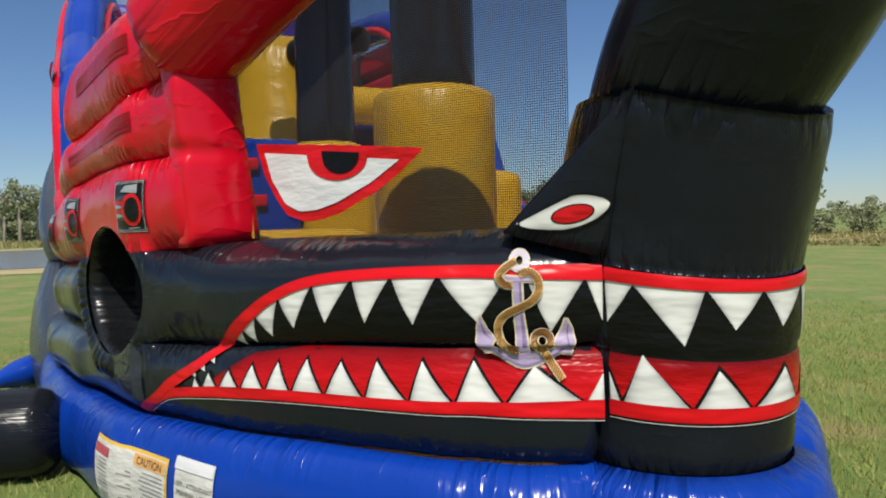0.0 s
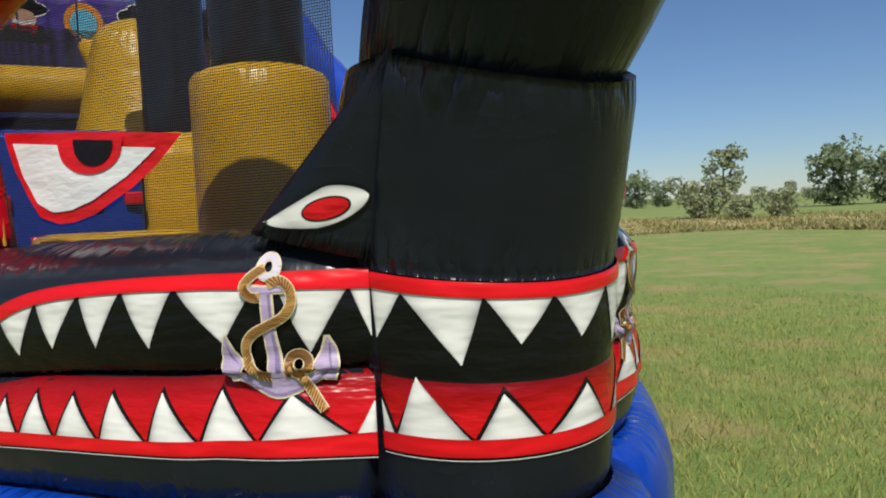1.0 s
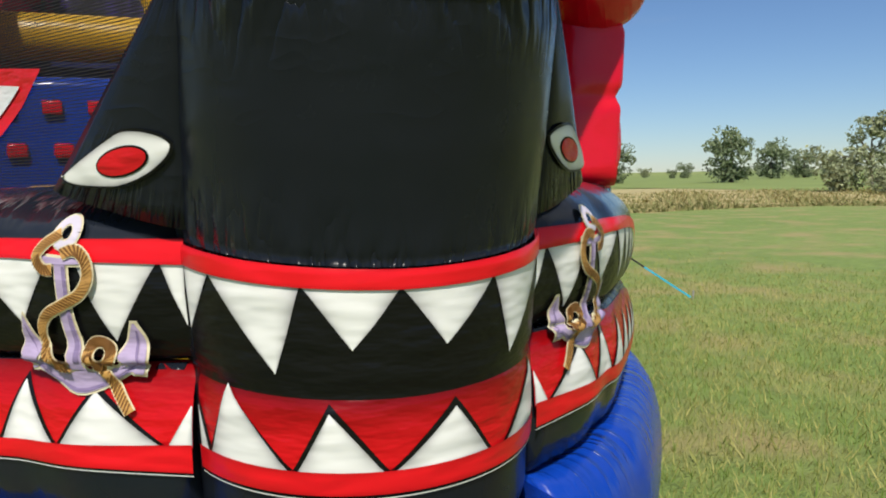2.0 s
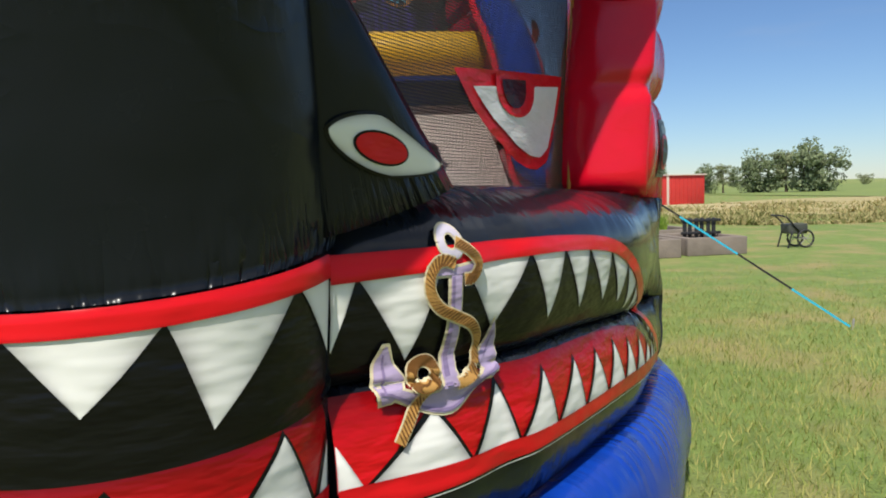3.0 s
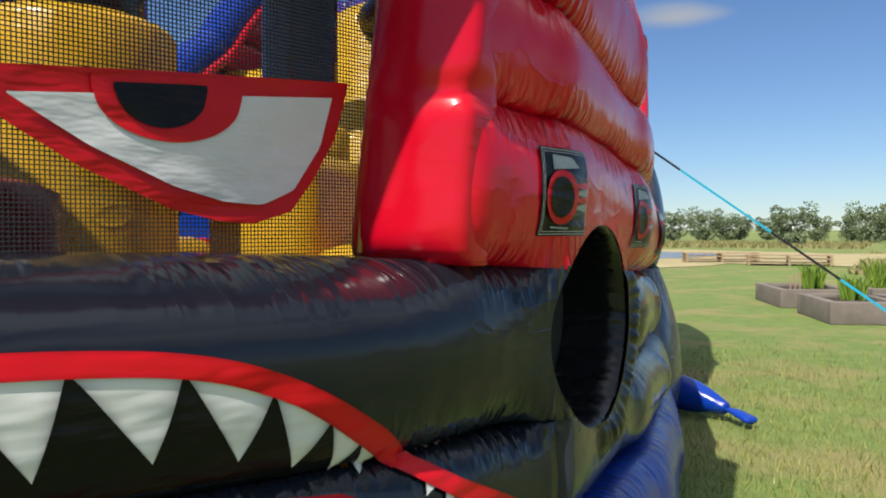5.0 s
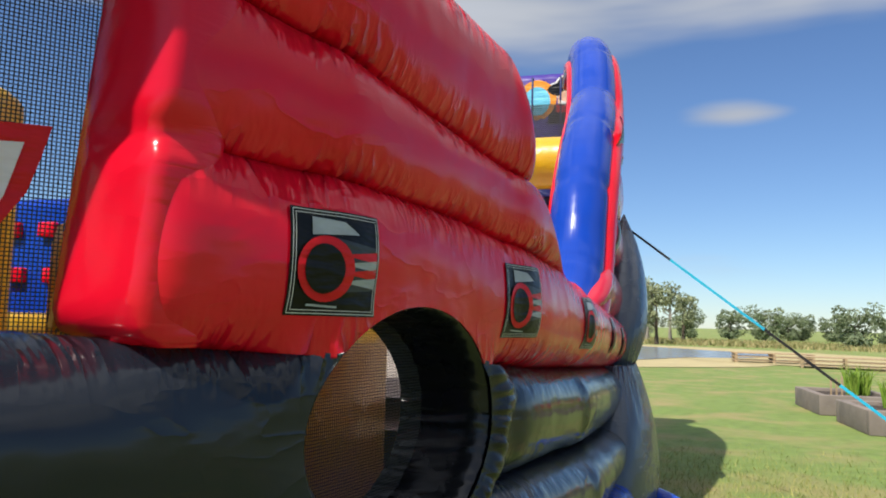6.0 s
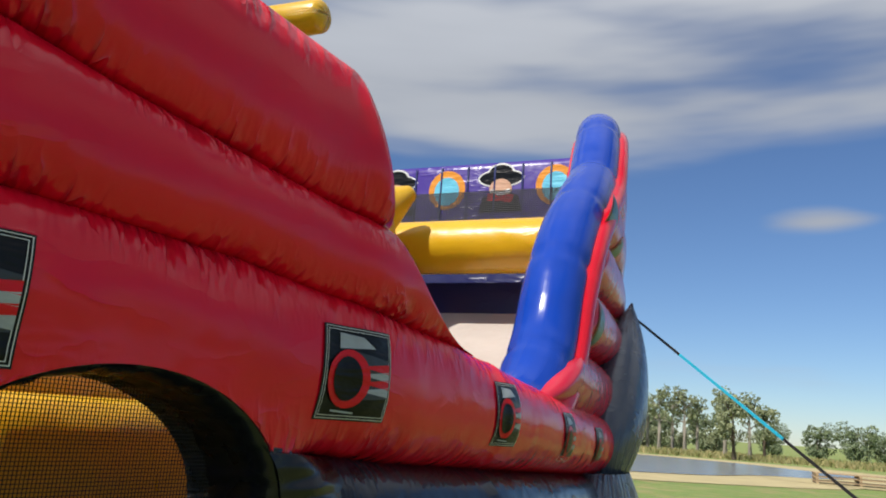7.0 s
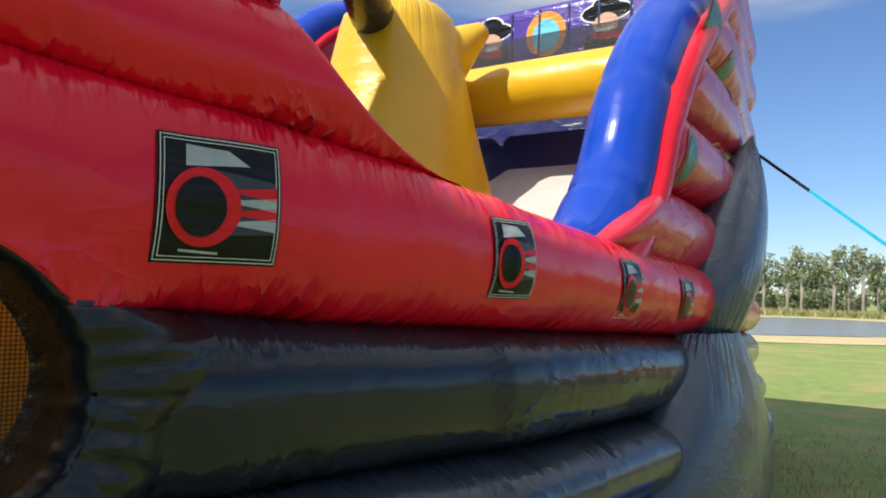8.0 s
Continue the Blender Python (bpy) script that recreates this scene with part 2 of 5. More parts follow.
def box(x0, x1, y0, y1, z0, z1, bevel=0.01):
    bm = bmesh.new()
    bmesh.ops.create_cube(bm, size=1)
    for v in bm.verts:
        v.co = ((x0 + x1) / 2 + v.co.x * (x1 - x0), (y0 + y1) / 2 + v.co.y * (y1 - y0), (z0 + z1) / 2 + v.co.z * (z1 - z0))
    if bevel:
        bmesh.ops.bevel(bm, geom=bm.edges[:], offset=bevel, segments=2, affect="EDGES", profile=0.6)
    data = [v.co.copy() for v in bm.verts], [tuple(v.index for v in f.verts) for f in bm.faces]
    bm.free()
    return data


# ---- the hull's plan and its sewn lines ----
PLAN = spline([(0.45, 0.35), (0.704, 0.484), (0.848, 0.615), (1.019, 0.771), (1.50, 1.401), (1.828, 2.059), (1.954, 2.314), (2.13, 3.117), (2.215, 3.391),
               (2.303, 4.168), (2.343, 4.382), (2.383, 5.307), (2.40, 6.6), (2.34, 7.6), (2.14, 8.8), (1.98, 10.0)], 900)
PLAN_S = np.r_[0, np.cumsum(np.linalg.norm(np.diff(PLAN, axis=0), axis=1))]
HOLE_Y, HOLE_Z, HOLE_RS, HOLE_RZ = 2.58, 1.17, 0.475, 0.345


def plan_at(s):
    """Place and outward normal of the hull's plan (right-hand side) at arc length s."""
    x, y = np.interp(s, PLAN_S, PLAN[:, 0]), np.interp(s, PLAN_S, PLAN[:, 1])
    a, b = max(s - 0.04, 0), min(s + 0.04, PLAN_S[-1])
    tx = np.interp(b, PLAN_S, PLAN[:, 0]) - np.interp(a, PLAN_S, PLAN[:, 0])
    ty = np.interp(b, PLAN_S, PLAN[:, 1]) - np.interp(a, PLAN_S, PLAN[:, 1])
    d = math.hypot(tx, ty)
    return x, y, ty / d, -tx / d


def s_of_y(y):
    return float(np.interp(y, PLAN[:, 1], PLAN_S))


def line_of(*pairs):
    ys, zs = zip(*pairs)
    return lambda y: float(np.interp(y, ys, zs))


Z_BASE = line_of((0.4, 0.60), (1.2, 0.61), (3.2, 0.52), (7, 0.42), (10, 0.36))
Z_JAW = line_of((0.4, 1.035), (1.0, 1.02), (1.62, 0.97), (2.15, 0.93), (3.6, 0.89), (4.55, 0.84), (5.84, 0.80), (10, 0.70))
Z_RED = line_of((0.4, 1.475), (1.5, 1.44), (2.2, 1.39), (3.1, 1.34), (3.6, 1.30), (6.0, 1.19), (10, 1.05))
Z_C1 = line_of((1.5, 1.88), (1.92, 1.84), (2.85, 1.81), (3.6, 1.735), (4.3, 1.69), (5.3, 1.61), (6.9, 1.53), (10, 1.40))
Z_C2 = line_of((1.5, 2.26), (1.93, 2.22), (2.43, 2.13), (3.33, 2.04), (4.0, 1.98))
Z_C3 = line_of((1.5, 2.62), (1.9, 2.60), (3.14, 2.51), (4.0, 2.43))
HOLE_S = s_of_y(HOLE_Y)
BULGE = 0.08
RED_OUT = 0.012  # the red side tubes stand out over the hull


def swell(w, b=BULGE):
    """How far a tube's outer face stands back from its fullest line at the height w (0 to 1)."""
    return b * max(0.0, 1 - abs(2 * w - 1) ** 2.15) ** (1 / 2.15) - b


def fat(y):
    """The tubes stand fuller towards the stern."""
    return float(np.interp(y, (1.4, 2.9, 4.2), (BULGE, 0.15, 0.20)))


def red_fat(y):
    """The red side tube: shallow under the high sides, fuller behind them."""
    return float(np.interp(y, (3.9, 4.5), (0.075, 0.20)))


def rim_ease(s, z):
    """1 at the tunnel's rim, where the sewn lines are drawn flat, falling to 0 away from it."""
    r = math.hypot((s - HOLE_S) / HOLE_RS, (z - HOLE_Z) / HOLE_RZ)
    k = min(1.0, max(0.0, (1.5 - r) / 0.4))
    return k * k * (3 - 2 * k)


def over(w):
    """The cheek's upper tube rolls over inwards at its top."""
    return -0.33 * (1 - math.sqrt(max(0, 1 - max(0, (w - 0.52) / 0.48) ** 2.3))) + (swell(w) if w < 0.5 else 0)


def roll(w, y):
    """Outer face of the upper hull tube: rolled over at the cheeks, an even swell further aft."""
    m = min(1.0, max(0.0, (y - 1.5) / 0.4))
    m = m * m * (3 - 2 * m)
    return over(w) * (1 - m) + swell(w, fat(y)) * m


def in_hole(s, z):
    return ((s - HOLE_S) / HOLE_RS) ** 2 + ((z - HOLE_Z) / HOLE_RZ) ** 2 < 1


def band(name, side, s0, s1, low, high, mat, parent, thick=0.36, b=None, push=0.0, s1_top=None, s0_top=None, steps=0.05, label="", shape=None, cut=False, cap=0.10, bow=1.0):
    """One horizontal tube of the hull between two sewn lines, from s0 to s1, with puffed ends."""
    n = max(8, int((s1 - s0) / steps))
    ws = (1 - np.cos(np.linspace(0, math.pi, 17))) / 2
    verts, uvs, flat = [], [], []
    cols = len(ws) + 6
    ends = list(np.linspace(0, 1, n + 1))
    for e in ends:
        for j in range(cols):
            outer = j < len(ws)
            w = ws[j] if outer else np.linspace(1, 0, 8)[1:-1][j - len(ws)]
            stop = s1 if s1_top is None else s1 + (s1_top - s1) * w**bow
            begin = s0 if s0_top is None else s0 + (s0_top - s0) * w
            s = begin + (stop - begin) * e
            x, y, nx, ny = plan_at(s)
            z = low(y) + (high(y) - low(y)) * w
            near = min(s - begin, stop - s)
            pinch = 1.0
            if near < cap:
                pinch = math.sqrt(max(0.0, 1 - (1 - near / cap) ** 2))
            face = (shape(w, y) if shape else swell(w, b or fat(y))) * (1 - rim_ease(s, z) if cut else 1)
            d = push + (face if outer else -thick + (0.06 if 0 < w < 1 else 0))
            mid = push - thick / 2
            d = mid + (d - mid) * (0.55 + 0.45 * pinch)
            verts.append((side * (x + nx * d), y + ny * d, z))
            uvs.append((s, w))
            flat.append((s, z))
    faces = grid_faces(n + 1, cols, True)
    faces += [tuple(range(cols))[::-1], tuple(range(n * cols, (n + 1) * cols))]
    if cut:
        faces = [f for f in faces if not all(in_hole(*flat[i]) for i in f)]
        for i, (s, z) in enumerate(flat):
            ds, dz = (s - HOLE_S) / HOLE_RS, (z - HOLE_Z) / HOLE_RZ
            r = math.hypot(ds, dz)
            if 0.80 < r < 1.0:
                x, y, nx, ny = plan_at(HOLE_S + ds / r * HOLE_RS * 1.0)
                k = np.array(verts[i])
                x0, y0, nx0, ny0 = plan_at(s)
                d = (k[0] * side - x0) * nx0 + (k[1] - y0) * ny0
                verts[i] = (side * (x + nx * d), y + ny * d, HOLE_Z + dz / r * HOLE_RZ)
    if side < 0:
        faces = [tuple(reversed(f)) for f in faces]
    return part(name, (verts, faces), mat, parent, label, uvs=uvs)


ship = holder("inflatable_ship", label="inflatable pirate ship bounce house, black hull with shark mouth, red sides", category="bounce house")
S_POST = s_of_y(1.76)
S_CHEEK = s_of_y(1.93)
S_STERN = s_of_y(9.9)
S_PRINT = 2.40  # where the printed hull panel ends and the plain one begins
for side in (1, -1):
    band("base_tube", side, 0.0, S_STERN, lambda y: 0.0, Z_BASE, BLUE, ship, 0.6, 0.16, 0.13, steps=0.08, label="glossy blue base tube")
    for nm, a, b, skin in (("lower_hull_tube", 0.0, S_PRINT, HULL_BLACK), ("lower_hull_tube", S_PRINT, S_STERN, SKYLIT_HULL)):
        band(nm, side, a, b, Z_BASE, Z_JAW, skin, ship, cut=True, steps=0.035, cap=0.012, shape=lambda w, y: swell(w, fat(y)) + float(np.interp(y, (3.1, 4.2), (0.0, 0.06))) * (1 - w**6), label="glossy black hull tube" if skin is HULL_BLACK else "black hull tube lightened with sky light in its colour")
    band("upper_hull_tube", side, 0.0, S_STERN, Z_JAW, Z_RED, HULL_BLACK, ship, 0.42, cut=True, steps=0.035, shape=roll, label="glossy black hull tube")
    band("side_tube", side, S_POST, S_STERN, lambda y: Z_RED(y) - 0.012, lambda y: Z_C1(y) + 0.006, RED, ship, 0.40, cut=True, steps=0.035, shape=lambda w, y: RED_OUT + swell(w, fat(y) if w < 0.5 else red_fat(y)), label="glossy red side tube")
    band("side_tube", side, S_POST, s_of_y(4.15), Z_C1, Z_C2, RED, ship, 0.40, b=0.075, push=RED_OUT, s1_top=s_of_y(3.43), bow=0.40, cap=0.05, steps=0.03, label="glossy red side tube")
    band("side_tube", side, S_POST, s_of_y(3.44), Z_C2, Z_C3, RED, ship, 0.40, b=0.075, push=RED_OUT, s1_top=s_of_y(3.22), cap=0.05, steps=0.03, label="glossy red side tube")

# ---- bow block and bowsprit ----
BOW_C, BOW_R = 0.49, 0.47


def bow_point(a, z, off=0.0):
    """Point on the bow's rounded front: a runs round it, with the seams near -0.66 and 0.66; the front hangs a little."""
    lean = -0.15 * max(0.0, (z - 1.33) / 0.6) ** 1.2
    d = float(np.interp(z, (0.58, 0.66, 0.85, 1.0, 1.1, 1.25, 1.33, 1.6, 1.85, 1.93), (-0.055, -0.030, -0.020, -0.016, -0.009, 0.001, 0.003, 0.006, -0.002, -0.016)))
    d += off - 0.010 * math.exp(-(((z - 1.03) / 0.022) ** 2)) - 0.006 * math.exp(-(((z - 1.334) / 0.010) ** 2))
    t = a * radians(107)
    sag = float(np.interp(z, (0.8, 1.3, 1.93), (0.010, 0.046, 0.115))) * (1 - min(1.0, abs(a) / 0.66) ** 1.7)
    return (BOW_R + d) * math.sin(t), BOW_C + lean - (BOW_R + d) * math.cos(t), z - sag


def bow_shell(z0, z1, rows):
    verts, uvs = [], []
    zs = np.linspace(z0, z1, rows)
    cols = 41
    for z in zs:
        for a in np.linspace(-1.25, 1.25, cols):
            verts.append(bow_point(a, z))
            uvs.append((a * 0.9, (z - z0) / (z1 - z0)))
    faces = grid_faces(rows, cols)
    faces.append(tuple(range(cols)))
    faces.append(tuple(range((rows - 1) * cols, rows * cols))[::-1])
    faces += [((i + 1) * cols, i * cols, i * cols + cols - 1, (i + 1) * cols + cols - 1) for i in range(rows - 1)]
    return verts, faces, uvs


for nm, z0, z1, rows in (("bow_lower_tube", 0.58, 1.03, 25), ("bow_upper_tube", 1.03, 1.33, 19), ("bow_block", 1.331, 1.93, 25)):
    v, f, uv = bow_shell(z0, z1, rows)
    part(nm, (v, f), BLACK, ship, "glossy black rounded bow", uvs=uv)
v, uv = [], []
for i, z in enumerate(np.linspace(0.0, 0.6, 13)):
    w = z / 0.6
    for a in np.linspace(-1.2, 1.2, 33):
        d = 0.13 + swell(w, 0.16)
        t = a * radians(107)
        v.append(((BOW_R + d) * math.sin(t), BOW_C - (BOW_R + d) * math.cos(t), z))
        uv.append((a, w))
part("bow_base_tube", (v, grid_faces(13, 33) + [tuple(range(33)), tuple(range(12 * 33, 13 * 33))[::-1]]), BLUE, ship, "glossy blue base tube", uvs=uv)

# upper bow: leans forward over the snout
v, uv = [], []
rows, cols = 25, 36
for i in range(rows):
    q = i / (rows - 1)
    z = 1.93 + 0.60 * q
    grow = (0.90 + 0.16 * math.sin(min(q / 0.68, 1) * math.pi / 2)) * (1 - 0.11 * q)
    grow *= math.sqrt(max(0.05, 1 - max(0, (q - 0.80) / 0.20) ** 2))
    for j in range(cols):
        a = 2 * math.pi * j / cols
        px, py = 0.46 * math.sin(a) * grow, -0.45 * math.cos(a) * grow
        turn = min(a, 2 * math.pi - a)
        drop = 0.125 * max(0.0, 1 - min(1.0, turn / radians(72)) ** 1.7) * (1 - 0.45 * q) ** 2
        v.append((px, 0.345 - 0.80 * 0.60 * q + py, z - 0.004 - drop))
        uv.append((a * 0.45, q))
part("bowsprit", (v, grid_faces(rows, cols, True) + [tuple(range(cols))[::-1], tuple(range((rows - 1) * cols, rows * cols))]), BLACK, ship, "glossy black bowsprit leaning forward", uvs=uv)

# cheek gussets: padded triangles beside the bow block
GUSSET = [Vector((0.445, 0.325, 1.36)), Vector((0.43, 0.185, 1.945)), Vector((0.735, 0.560, 1.455))]


def gusset_point(u, w, off=0.0):
    """u from the bow seam (0) to the sloping edge (1), w upwards."""
    a = GUSSET[0].lerp(GUSSET[1], w)
    b = GUSSET[2].lerp(GUSSET[1], w)
    n = (GUSSET[2] - GUSSET[0]).cross(GUSSET[1] - GUSSET[0]).normalized()
    if n.x < 0:
        n = -n
    full = 0.022 * (1 - (2 * u - 1) ** 4) * (1 - w**3)
    return a.lerp(b, u) + n * (full + off)


for side in (1, -1):
    outer = [gusset_point(u, w) for w in np.linspace(0, 1, 13) for u in np.linspace(0, 1, 11)]
    inner = [gusset_point(u, w) + Vector((-0.17, 0.20, 0)) for w in np.linspace(0, 1, 13) for u in np.linspace(0, 1, 11)]
    pts = [Vector((p.x * side, p.y, p.z)) for p in outer + inner]
    f = grid_faces(13, 11) + [tuple(reversed(q)) for q in grid_faces(13, 11, off=143)]
    for i in range(12):
        f.append((i * 11 + 10, 143 + i * 11 + 10, 143 + (i + 1) * 11 + 10, (i + 1) * 11 + 10))
        f.append((143 + i * 11, i * 11, (i + 1) * 11, 143 + (i + 1) * 11))
    f += [(i, 143 + i, 144 + i, i + 1) for i in range(10)]
    part("cheek_gusset", (pts, f), BLACK, ship, "glossy black triangular gusset",
         uvs=[(u, w) for _ in (0, 1) for w in np.linspace(0, 1, 13) for u in np.linspace(0, 1, 11)])

# ---- red corner cushions and beams ----


def corner_cushion(side):
    """Upright cushion that closes the red side tubes towards the bow: a puffed front face from the net to the sewn corner, and a short return along the side."""
    verts, uvs = [], []
    rows, cols = 45, 40
    for i, z in enumerate(np.linspace(1.405, 2.50, rows)):
        k = (z - 1.42) / 1.03
        end = min(1.0, (z - 1.405) / 0.09, (2.52 - z) / 0.12)
        full = math.sqrt(max(0.0, 1 - (1 - end) ** 2))
        crease = max(math.exp(-(((z - c) / 0.035) ** 2)) for c in (Z_C1(1.8), Z_C2(1.8)))
        ix = 1.325 + 0.125 * k
        cx, cy, nx, ny = plan_at(S_POST + 0.01 + 0.045 * k)
        d = -0.022 + 0.062 * max(0.0, k) - 0.030 * crease
        corner = np.array((cx + nx * d, cy + ny * d))
        inner = np.array((ix, 1.915))
        along = corner - inner
        out = np.array((along[1], -along[0])) / np.linalg.norm(along)
        back = 0.05 * (1 - full)
        face = [inner + along * u + out * (0.052 * full * math.sin(math.pi * u ** 0.85) ** 0.75 * (1 - 0.35 * crease * u) - back) for u in (0.06, 0.2, 0.4, 0.6, 0.8, 0.93)]
        x1, y1, mx, my = plan_at(S_POST + 0.16 + 0.045 * k)
        pts = [np.array((ix + 0.03, 2.14)), np.array((ix + 0.004, 2.02)), inner - out * back] + face
        pts += [corner - out * (back + 0.012), np.array((x1 + mx * (0.045 * k - 0.045), y1 + my * (0.045 * k - 0.045))), np.array((x1 - mx * 0.14, y1 - my * 0.14 + 0.05))]
        line = spline(pts, cols)
        for j, (x, y) in enumerate(line):
            verts.append((side * x, y, z))
            uvs.append((z * 1.3, j / (cols - 1)))
    faces = grid_faces(rows, cols, True) + [tuple(range(cols))[::-1], tuple(range((rows - 1) * cols, rows * cols))]
    if side < 0:
        faces = [tuple(reversed(f)) for f in faces]
    return part("corner_post", (verts, faces), RED, ship, "glossy red corner cushion", uvs=uvs)


for side in (1, -1):
    corner_cushion(side)
    lo, hi = Vector((side * 1.63, 1.96, 2.43)), Vector((side * 0.22, 0.10, 3.86))
    tube_part("roof_beam", [lo.lerp(hi, k) for k in np.linspace(0, 1, 14)], (0.30, 0.30, 0.285, 0.28, 0.28), RED, ship, "glossy red slanting roof beam", around=24)

# ---- deck, masts, slide ----
rim = [plan_at(k)[:2] for k in np.linspace(0.35, S_STERN - 0.3, 40)]
rim = [(x - 0.2, y + 0.1) for x, y in rim]
v = [(q * x, y, z) for z in (0.25, 0.45) for x, y in rim for q in np.linspace(-1, 1, 9)]
f = grid_faces(40, 9, off=360)
part("deck_floor", (v, f + [tuple(reversed(q)) for q in grid_faces(40, 9)]), NAVY, ship, "dark blue bouncing floor")
for x, y, top, rad in ((-0.06, 2.58, 2.27, 0.39), (-0.08, 4.92, 2.18, 0.34)):
    tube_part("mast_foot", [(x, y, z) for z in np.linspace(0.45, top, 10)], (rad * 1.15, rad, rad), YELLOW, ship, "yellow padded mast foot", up=(0, 1, 0), puff=0.25)
    tube_part("mast", [(x, y, z) for z in np.linspace(top - 0.02, top + 2.3, 10)], (0.27, 0.26, 0.25), HULL_BLACK, ship, "glossy black mast", up=(0, 1, 0), puff=0.2)
wall = part("climbing_wall", box(-1.65, -0.44, 4.45, 4.9, 0.4, 2.22, 0.08), BLUE, ship, "blue climbing wall with red holds")
for i in range(4):
    for j in range(5):
        x, z = -1.52 + 0.29 * i + 0.06 * (j % 2), 0.75 + 0.30 * j
        part("climbing_hold", box(x, x + 0.13, 4.40, 4.47, z, z + 0.10, 0.02), RED, wall)
part("obstacle_block", box(-1.25, -0.35, 2.95, 4.25, 0.42, 1.46, 0.12), YELLOW, ship, "yellow padded obstacle block")
part("obstacle_block", box(0.30, 0.82, 2.90, 4.25, 0.42, 1.86, 0.12), YELLOW, ship, "tall yellow padded obstacle block")
part("obstacle_block", box(0.85, 1.32, 2.75, 4.25, 0.42, 1.44, 0.12), YELLOW, ship, "yellow padded obstacle block")
part("inner_bolster", box(0.44, 0.80, 1.22, 1.50, 0.42, 1.62, 0.10), SHADED_RED, ship, "red padded bolster behind the net, shade put into its colour")
part("obstacle_block", box(-0.43, 0.24, 4.40, 5.1, 0.42, 2.16, 0.16), YELLOW, ship, "yellow padded obstacle block")

# ---- stern ----
STERN_PATH = [(4.95, 1.52), (5.40, 1.64), (5.74, 1.95), (5.98, 2.40), (6.3, 2.80), (6.8, 3.20), (7.25, 3.50), (7.56, 3.84), (7.94, 4.18), (8.38, 4.36), (9.2, 4.42)]
for side in (1, -1):
    def edge_line(inset, dy, dz):
        return spline([(side * (float(np.interp(y, PLAN[:, 1], PLAN[:, 0])) - inset), y + dy, z + dz) for y, z in STERN_PATH], 105)

    tube_part("stern_edge_tube", edge_line(0.30, 0, -0.05), [min(0.205, 0.14 + 0.005 * k) - 0.011 * math.exp(-((((k + 7) % 15) - 7) / 0.7) ** 2) for k in range(105)], BLUE, ship, "glossy blue edge tube of the stern", around=24, up=(0, -0.6, 0.8))
    tube_part("stern_piping", edge_line(0.14, 0.05, -0.12), (0.09, 0.11, 0.11, 0.11), RED, ship, "red border of the stern edge")
    tube_part("stern_piping", edge_line(0.50, 0.05, -0.12), (0.03, 0.055, 0.055), RED, ship, "red border of the stern edge")
    edge_y = lambda z: float(np.interp(z, [p[1] for p in STERN_PATH], [p[0] for p in STERN_PATH]))
    z = 1.5
    while z < 4.1:
        z1 = z + 0.45
        y0, y1 = edge_y(z) + 0.12, edge_y(z1) + 0.12
        lo, hi = (lambda y, a=z: a - 0.05 * (y - 6)), (lambda y, a=z1: a - 0.05 * (y - 6))
        band("stern_side_tube", side, s_of_y(y0), s_of_y(9.9), lo, hi, SHEEN_RED, ship, 0.42, s0_top=s_of_y(y1), steps=0.06, push=-0.03, cap=0.08, label="glossy red stern side tube")
        z = z1
part("back_wall", box(-1.84, 1.84, 9.80, 10.1, 0.3, 4.68, 0.10), PURPLE, ship, "purple back wall with painted portholes")
tube_part("slide_bar", [(x, 7.62, 3.02) for x in np.linspace(0.1, 2.0, 12)], (0.25, 0.25), YELLOW, ship, "yellow padded bar over the slide")
tube_part("slide_bar", [(x, 7.62, 3.02) for x in np.linspace(-2.0, -0.1, 12)], (0.25, 0.25), YELLOW, ship, "yellow padded bar over the slide")
part("slide_back", box(-2.0, 2.0, 8.1, 8.3, 1.2, 3.0, 0.05), NAVY, ship, "dark blue panel behind the slide")
v = [(x, y, z) for y, z in ((4.9, 1.0), (5.6, 1.15), (6.4, 1.55), (7.3, 2.1), (8.15, 2.5)) for x in np.linspace(0.2, 2.0, 9)]
part("slide", merge((v, grid_faces(5, 9)), ([(x, y, z - 0.2) for x, y, z in v], [tuple(reversed(q)) for q in grid_faces(5, 9)])), GREY, ship, "grey slide surface")
tube_part("slide_pillar", [(-0.05, 6.75, z) for z in np.linspace(0.45, 3.35, 14)], (0.98, 0.95, 0.82, 0.62, 0.46), YELLOW, ship, "big yellow padded pillar", up=(0, 1, 0))

# fins
for side in (1, -1):
    for z0, z1, wid, dep in ((0.0, 1.18, 0.34, 0.98), (1.16, 2.55, 0.24, 0.46)):
        v, uv = [], []
        for i, w in enumerate(np.linspace(0, 1, 25)):
            z = z0 + (z1 - z0) * w
            if z0 == 0.0:
                k = min(1.0, 0.90 + 0.4 * w) * (1 - 0.52 * max(0, (w - 0.30) / 0.70) ** 1.9)
                yc = 6.50 + 0.12 * w
            else:
                k = (0.60 + 0.40 * math.sin(min(1, w / 0.28) * math.pi / 2)) * max(0.03, 1 - max(0, (w - 0.28) / 0.72) ** 2.1)
                yc = 6.72 + 1.18 * w**1.3
            for j in range(24):
                a = 2 * math.pi * j / 24
                v.append((side * (2.32 + wid * k * math.cos(a)), yc + dep * k * math.sin(a), z))
                uv.append((a * 0.4, w))
        part("fin", (v, grid_faces(25, 24, True) + [tuple(range(24))[::-1], tuple(range(576, 600))]), SKYLIT_FIN, ship, "black side fin with sky light put into its colour", uvs=uv)

# ---- ground ----


